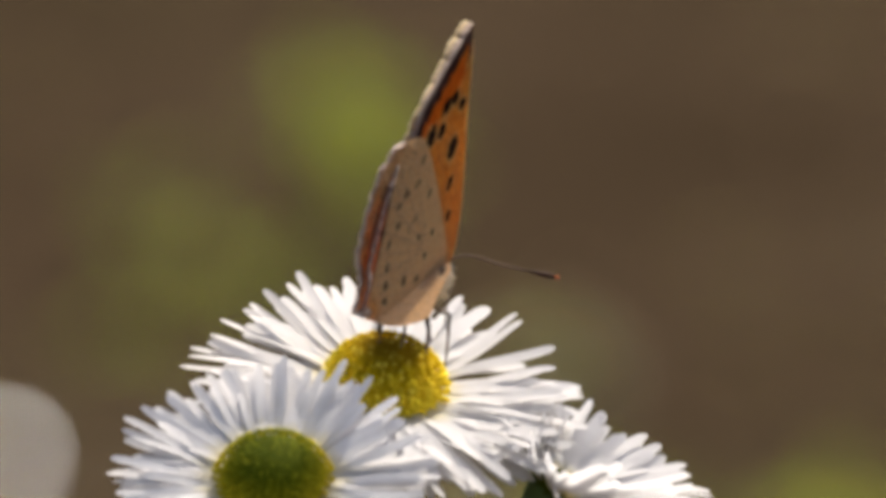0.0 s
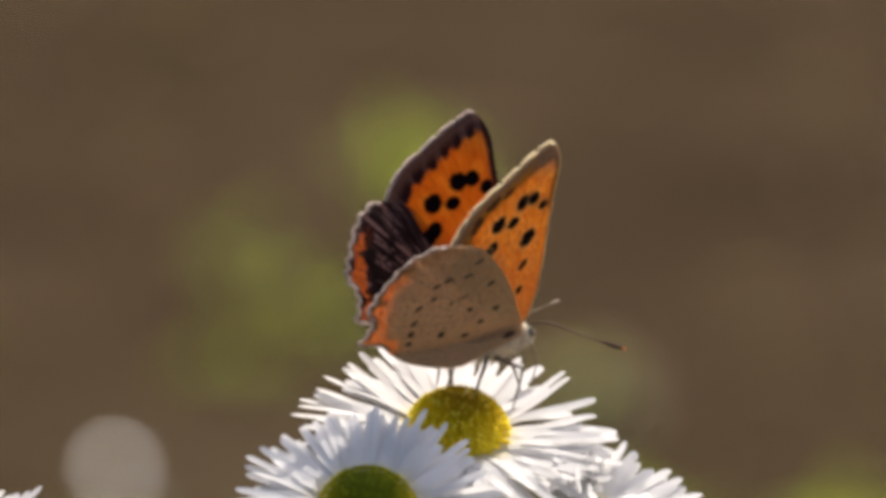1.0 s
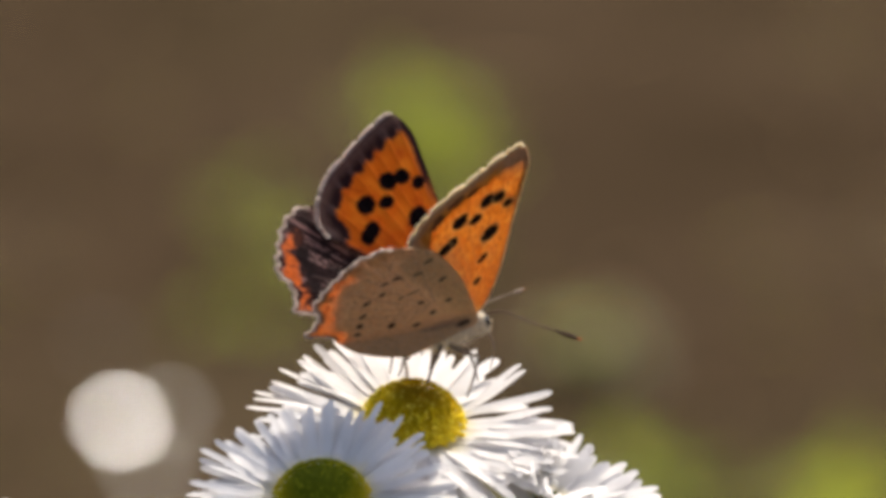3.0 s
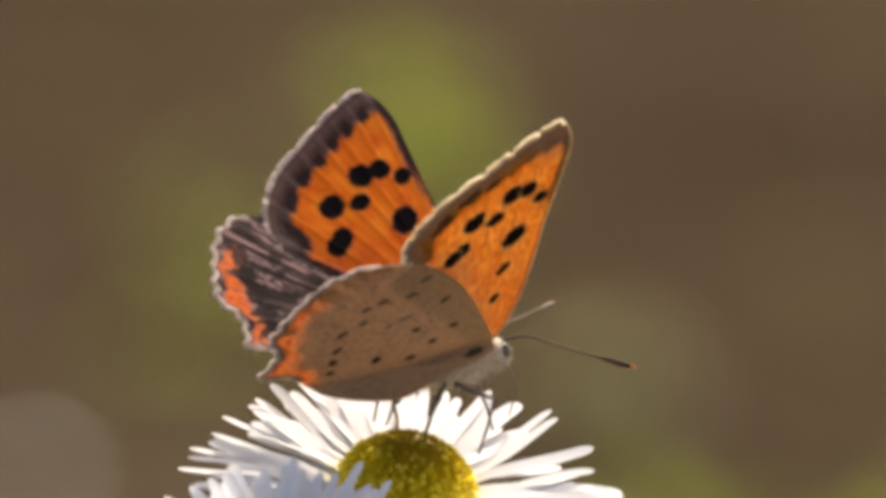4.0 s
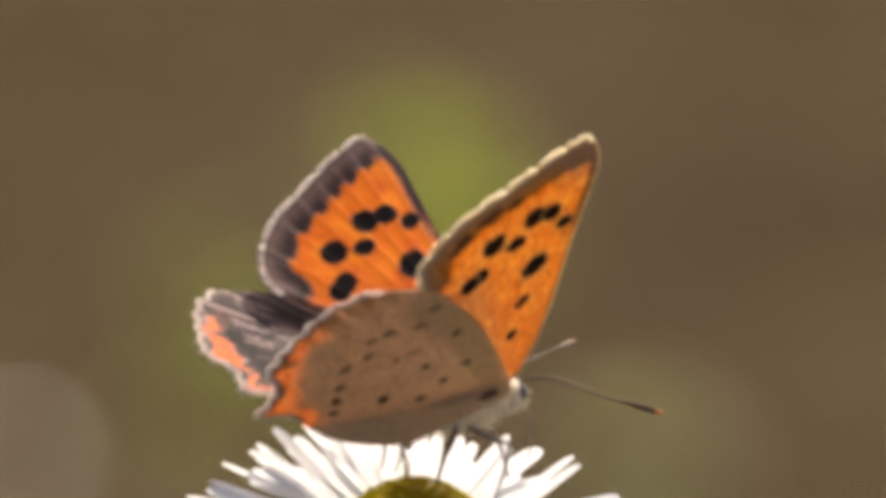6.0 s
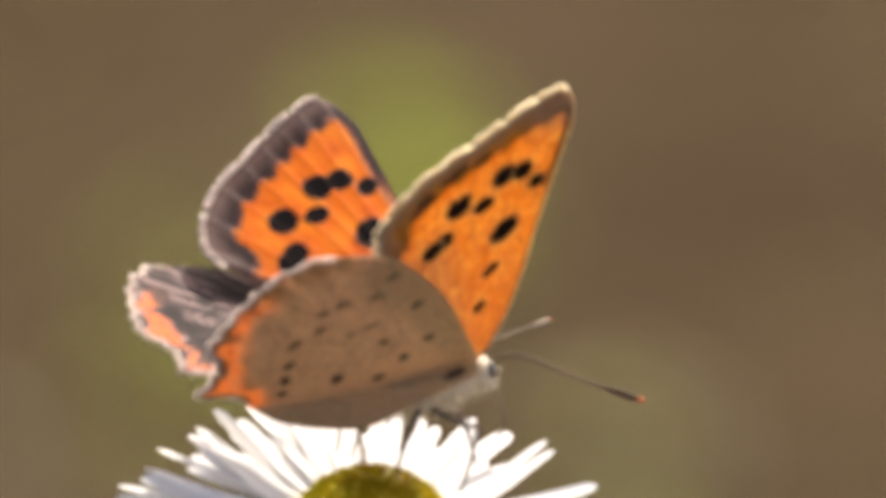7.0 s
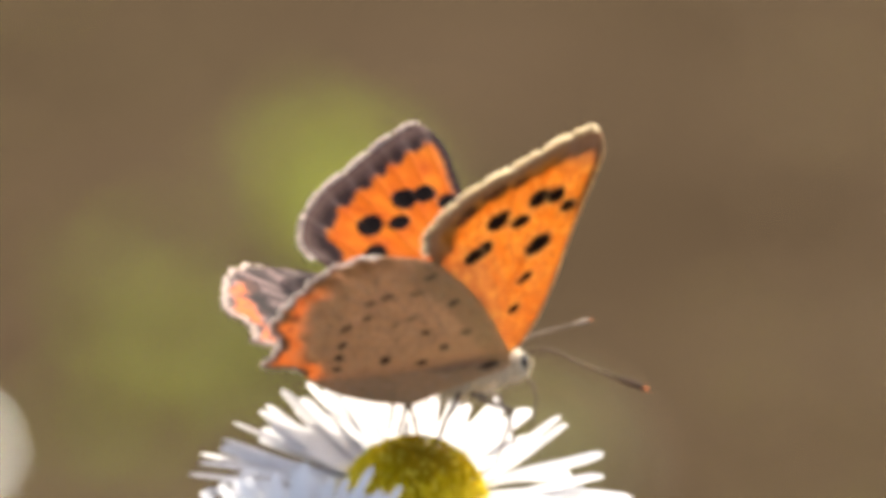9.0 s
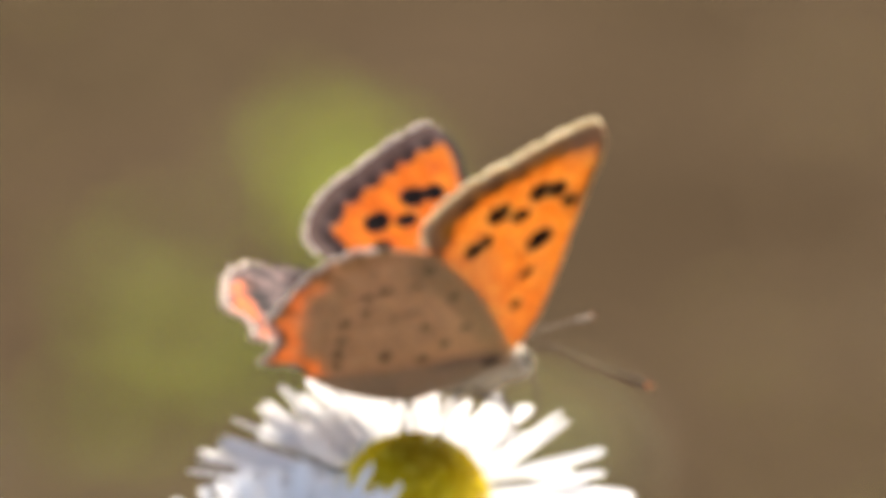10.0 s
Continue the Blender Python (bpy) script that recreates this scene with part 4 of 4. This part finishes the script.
def build_bud():
    """A closed, bristly bud under the open heads."""
    bud = empty("flower_bud", Matrix.Translation(at(2.9, -12.6, 6)), "closed hairy green fleabane bud", "flower bud")
    bm = ellipsoid((0, 0, 0), (1.7 * MM, 1.7 * MM, 1.4 * MM))
    part("bud_cup", bm, STEM, bud)
    bm = bmesh.new()
    tuft(bm, (0, 0, 0), (1.6 * MM, 1.6 * MM, 1.3 * MM), 150, 2.0 * MM, 0.022 * MM, 31)
    tagged(part("bud_hair", bm, FRINGE, bud, "fine pale bristles", smooth=False), kind="stuff")
    pts = curve3([(0, 0, -1.2 * MM), (0.3 * MM, 0.2 * MM, -9 * MM), (-1 * MM, -2 * MM, -30 * MM), (-1.5 * MM, -3 * MM, -46 * MM)], 12)
    part("bud_stem", tube(pts, [0.5 * MM] * 12, 8), STEM, bud)


build_bud()


# ---- movement ----
# seconds; place beside and above the origin (mm); heading; right and left forewing (opening, sweep); right hindwing (opening, sweep), left hindwing (opening);
# twist of the right and left hindwing; closeness of the roots (mm); twist of the right and left forewing; sweep of the left hindwing
POSES = [
    (0, 2.25, 2.93, 67, 8.25, -8.18, -13, -9.5, 9.5, -3, -13, -0.5, 5, 0.7, 1.97, 5, -3),
    (0.2, 2.2, 2.98, 61.5, 8.5, -7.4, -10, -6.5, 11, -4, -8, 2, 2, 0.45, -4, -3, -4),
    (0.5, 2.1, 3.1, 53, 8.65, -6.89, 2.41, -2.97, 15.8, -4.6, 4.5, 2, 5, 0.1, -5.2, -5.08, -4.6),
    (1, 2.78, 3.41, 35, 19.47, -1.94, 15, -2.42, 34.85, -0.92, 18.06, 3.35, 6.25, 0, -8.15, -5.8, 6.56),
    (1.2, 2.8, 3.6, 32.5, 32, -0.5, 22, -3.5, 40, 0.5, 27, 4, 10, 0, -5.96, -5.96, 0.5),
    (1.3, 2.75, 3.58, 31, 31.45, 1.01, 27.69, -4.07, 40.44, 1.57, 35.1, 4.12, 9.3, 0, -5.91, -5.81, 3.24),
    (1.5, 2.7, 3.55, 29.5, 27.86, 2.54, 34.67, -4.21, 39.53, 1.9, 44.51, 4.35, 7.89, 0, -5.82, -5.5, 6.93),
    (2, 2.62, 3.74, 29.5, 26.15, 0.97, 38.8, -6.33, 39.53, -0.28, 48.22, 3.2, 3.87, 0, -7.05, -2.95, 6.16),
    (2.5, 2.81, 3.75, 29.5, 26.63, 0.77, 35.8, -5.92, 40.74, -1.38, 44.61, 3.13, 6.63, 0, -6.9, -5.76, 3.1),
    (3, 2.78, 3.7, 30.5, 27.2, -0.22, 32.01, -6.57, 40.97, -2.53, 39.62, 2.64, 3.3, 0, -7.85, -5.21, 5.47),
    (3.2, 2.84, 3.63, 30.9, 28.81, -1.16, 34.59, -5.88, 42.14, -3.3, 40.26, 2.75, 5.96, 0, -6.85, -6.01, 1.91),
    (4.5, 2.76, 3.85, 31.2, 31.08, -0.03, 43.58, -4.84, 44.18, -4.83, 51.68, 2.04, 4.72, 0, -6.77, -6.46, 1.71),
    (5, 2.72, 3.81, 31.2, 30.99, 3.34, 44.02, -2.65, 43.62, -2.08, 53.6, 2.05, 7, 0, -7.38, -5.99, 1.9),
    (5.5, 2.68, 3.77, 31.2, 29.22, 2.54, 47.63, -3.21, 42.34, -3.44, 60.72, 3.15, 6.28, 0, -6.61, -6.35, 0.75),
    (7, 2.77, 3.74, 31.1, 27.73, 2.49, 53.24, -2.55, 41.4, -4.42, 66.8, 3.79, 6.26, 0, -6.54, -7.01, -0.05),
    (7.5, 2.81, 3.75, 28.1, 26.9, 6.38, 51.15, -1.69, 40.57, -1.72, 67.68, 4.35, 7.66, 0, -6.47, -6.3, 1.5),
    (8, 3.07, 3.46, 25.6, 28.05, 7.06, 49.51, 0.25, 40.58, -0.5, 66.77, 4.59, 8.58, 0, -6.61, -6.38, 2.48),
    (8.5, 3.3, 3.54, 24.4, 27.36, 7.78, 48.39, 0.33, 40.84, -1.05, 66.85, 3.51, 9.49, 0, -7.73, -5.92, 2.37),
    (9, 3.2, 3.55, 23.9, 29.35, 7.74, 52.13, 0.15, 42.5, -0.96, 69.94, 5.09, 10.41, 0, -6.88, -6.55, 1.55),
    (10, 3.24, 3.52, 23.8, 28.55, 7.79, 54.3, 2.91, 41.19, -1.26, 70.67, 5.02, 10.1, 0, -5.9, -6.74, 1.84)]
BODY_RISE = 5.1


def hinge(side, opening, sweep, incidence, root):
    """The pose of a wing on the body. side: -1 right, 1 left; opening from upright, in degrees."""
    f, s, i = radians(opening), radians(sweep), radians(incidence)
    out = Vector((0, side * math.sin(f), math.cos(f)))
    nor = Vector((0, side * math.cos(f), -math.sin(f)))
    fwd = Vector((math.cos(i), 0, 0)) + nor * math.sin(i)
    eu = fwd * math.cos(s) - out * math.sin(s)
    ev = fwd * math.sin(s) + out * math.cos(s)
    en = eu.cross(ev)
    m = Matrix((eu, ev, en)).transposed().to_4x4()
    m.translation = Vector((root[0], side * 0.9 + root[1], root[2])) * MM
    return m


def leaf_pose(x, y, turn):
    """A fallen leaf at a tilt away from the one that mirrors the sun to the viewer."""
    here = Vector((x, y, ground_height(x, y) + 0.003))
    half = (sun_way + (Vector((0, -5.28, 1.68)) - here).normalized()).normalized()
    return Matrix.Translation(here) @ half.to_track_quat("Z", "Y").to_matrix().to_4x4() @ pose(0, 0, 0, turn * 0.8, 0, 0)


def motions():
    walk(FOCUS, [(t, Matrix.Translation(at(2.7, 3.6, 2.5 + d))) for t, d in ((0, 34), (0.6, 24), (1.5, 0), (3.0, 0), (4.5, 34), (7.5, 55), (9.0, 62), (9.25, 80), (9.5, 128), (10, 122))])
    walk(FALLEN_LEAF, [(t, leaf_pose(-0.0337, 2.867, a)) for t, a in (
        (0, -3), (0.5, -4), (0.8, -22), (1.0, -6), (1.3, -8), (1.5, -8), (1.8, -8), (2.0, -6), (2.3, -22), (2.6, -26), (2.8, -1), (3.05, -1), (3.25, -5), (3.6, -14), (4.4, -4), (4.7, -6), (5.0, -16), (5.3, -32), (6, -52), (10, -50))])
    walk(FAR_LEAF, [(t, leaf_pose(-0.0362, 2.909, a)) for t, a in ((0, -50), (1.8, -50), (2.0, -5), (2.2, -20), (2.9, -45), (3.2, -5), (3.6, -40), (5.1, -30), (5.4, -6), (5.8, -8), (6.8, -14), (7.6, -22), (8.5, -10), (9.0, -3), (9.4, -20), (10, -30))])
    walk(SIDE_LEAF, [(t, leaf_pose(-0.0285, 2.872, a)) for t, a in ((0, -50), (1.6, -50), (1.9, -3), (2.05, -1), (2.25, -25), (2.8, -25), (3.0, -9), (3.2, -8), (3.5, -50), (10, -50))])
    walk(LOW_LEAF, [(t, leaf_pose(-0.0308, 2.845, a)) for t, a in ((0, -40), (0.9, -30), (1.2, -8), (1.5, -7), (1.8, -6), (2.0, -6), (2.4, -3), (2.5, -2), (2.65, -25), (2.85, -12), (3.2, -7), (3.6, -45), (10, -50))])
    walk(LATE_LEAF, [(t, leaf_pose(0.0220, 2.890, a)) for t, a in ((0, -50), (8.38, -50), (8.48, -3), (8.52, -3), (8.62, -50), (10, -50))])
    walk(BUTTERFLY, [(q[0], Matrix.Translation(at(q[1], q[2], 2.5)) @ pose(0, 0, 0, 0, -BODY_RISE, q[3])) for q in POSES])
    for ant, side in zip(FEELERS, (-1, 1)):
        root = Matrix.Translation(Vector((2.3, side * 0.3, -0.3)) * MM)
        walk(ant, [(t, root @ pose(0, 0, 0, 0, -a, 0) @ root.inverted()) for t, a in ((0, 0), (3.2, 0), (4.4, 6 if side < 0 else 3), (5.6, 5 if side < 0 else 3), (7.0, 0), (10, 0))])
    for right, side, fore, fore_twist, hind, hind_sweep, hind_twist in ((True, -1, 4, 14, 8, 9, 11), (False, 1, 6, 15, 10, 16, 12)):
        close = 0.0 if right else -1.0
        walk(WINGS["forewing", right], [(q[0], hinge(side, q[fore], q[fore + 1], q[fore_twist], (0, close * q[13], 0))) for q in POSES])
        walk(WINGS["hindwing", right], [(q[0], hinge(side, q[hind], q[hind_sweep], q[hind_twist], (-1.6, close * q[13], -0.4))) for q in POSES])


motions()
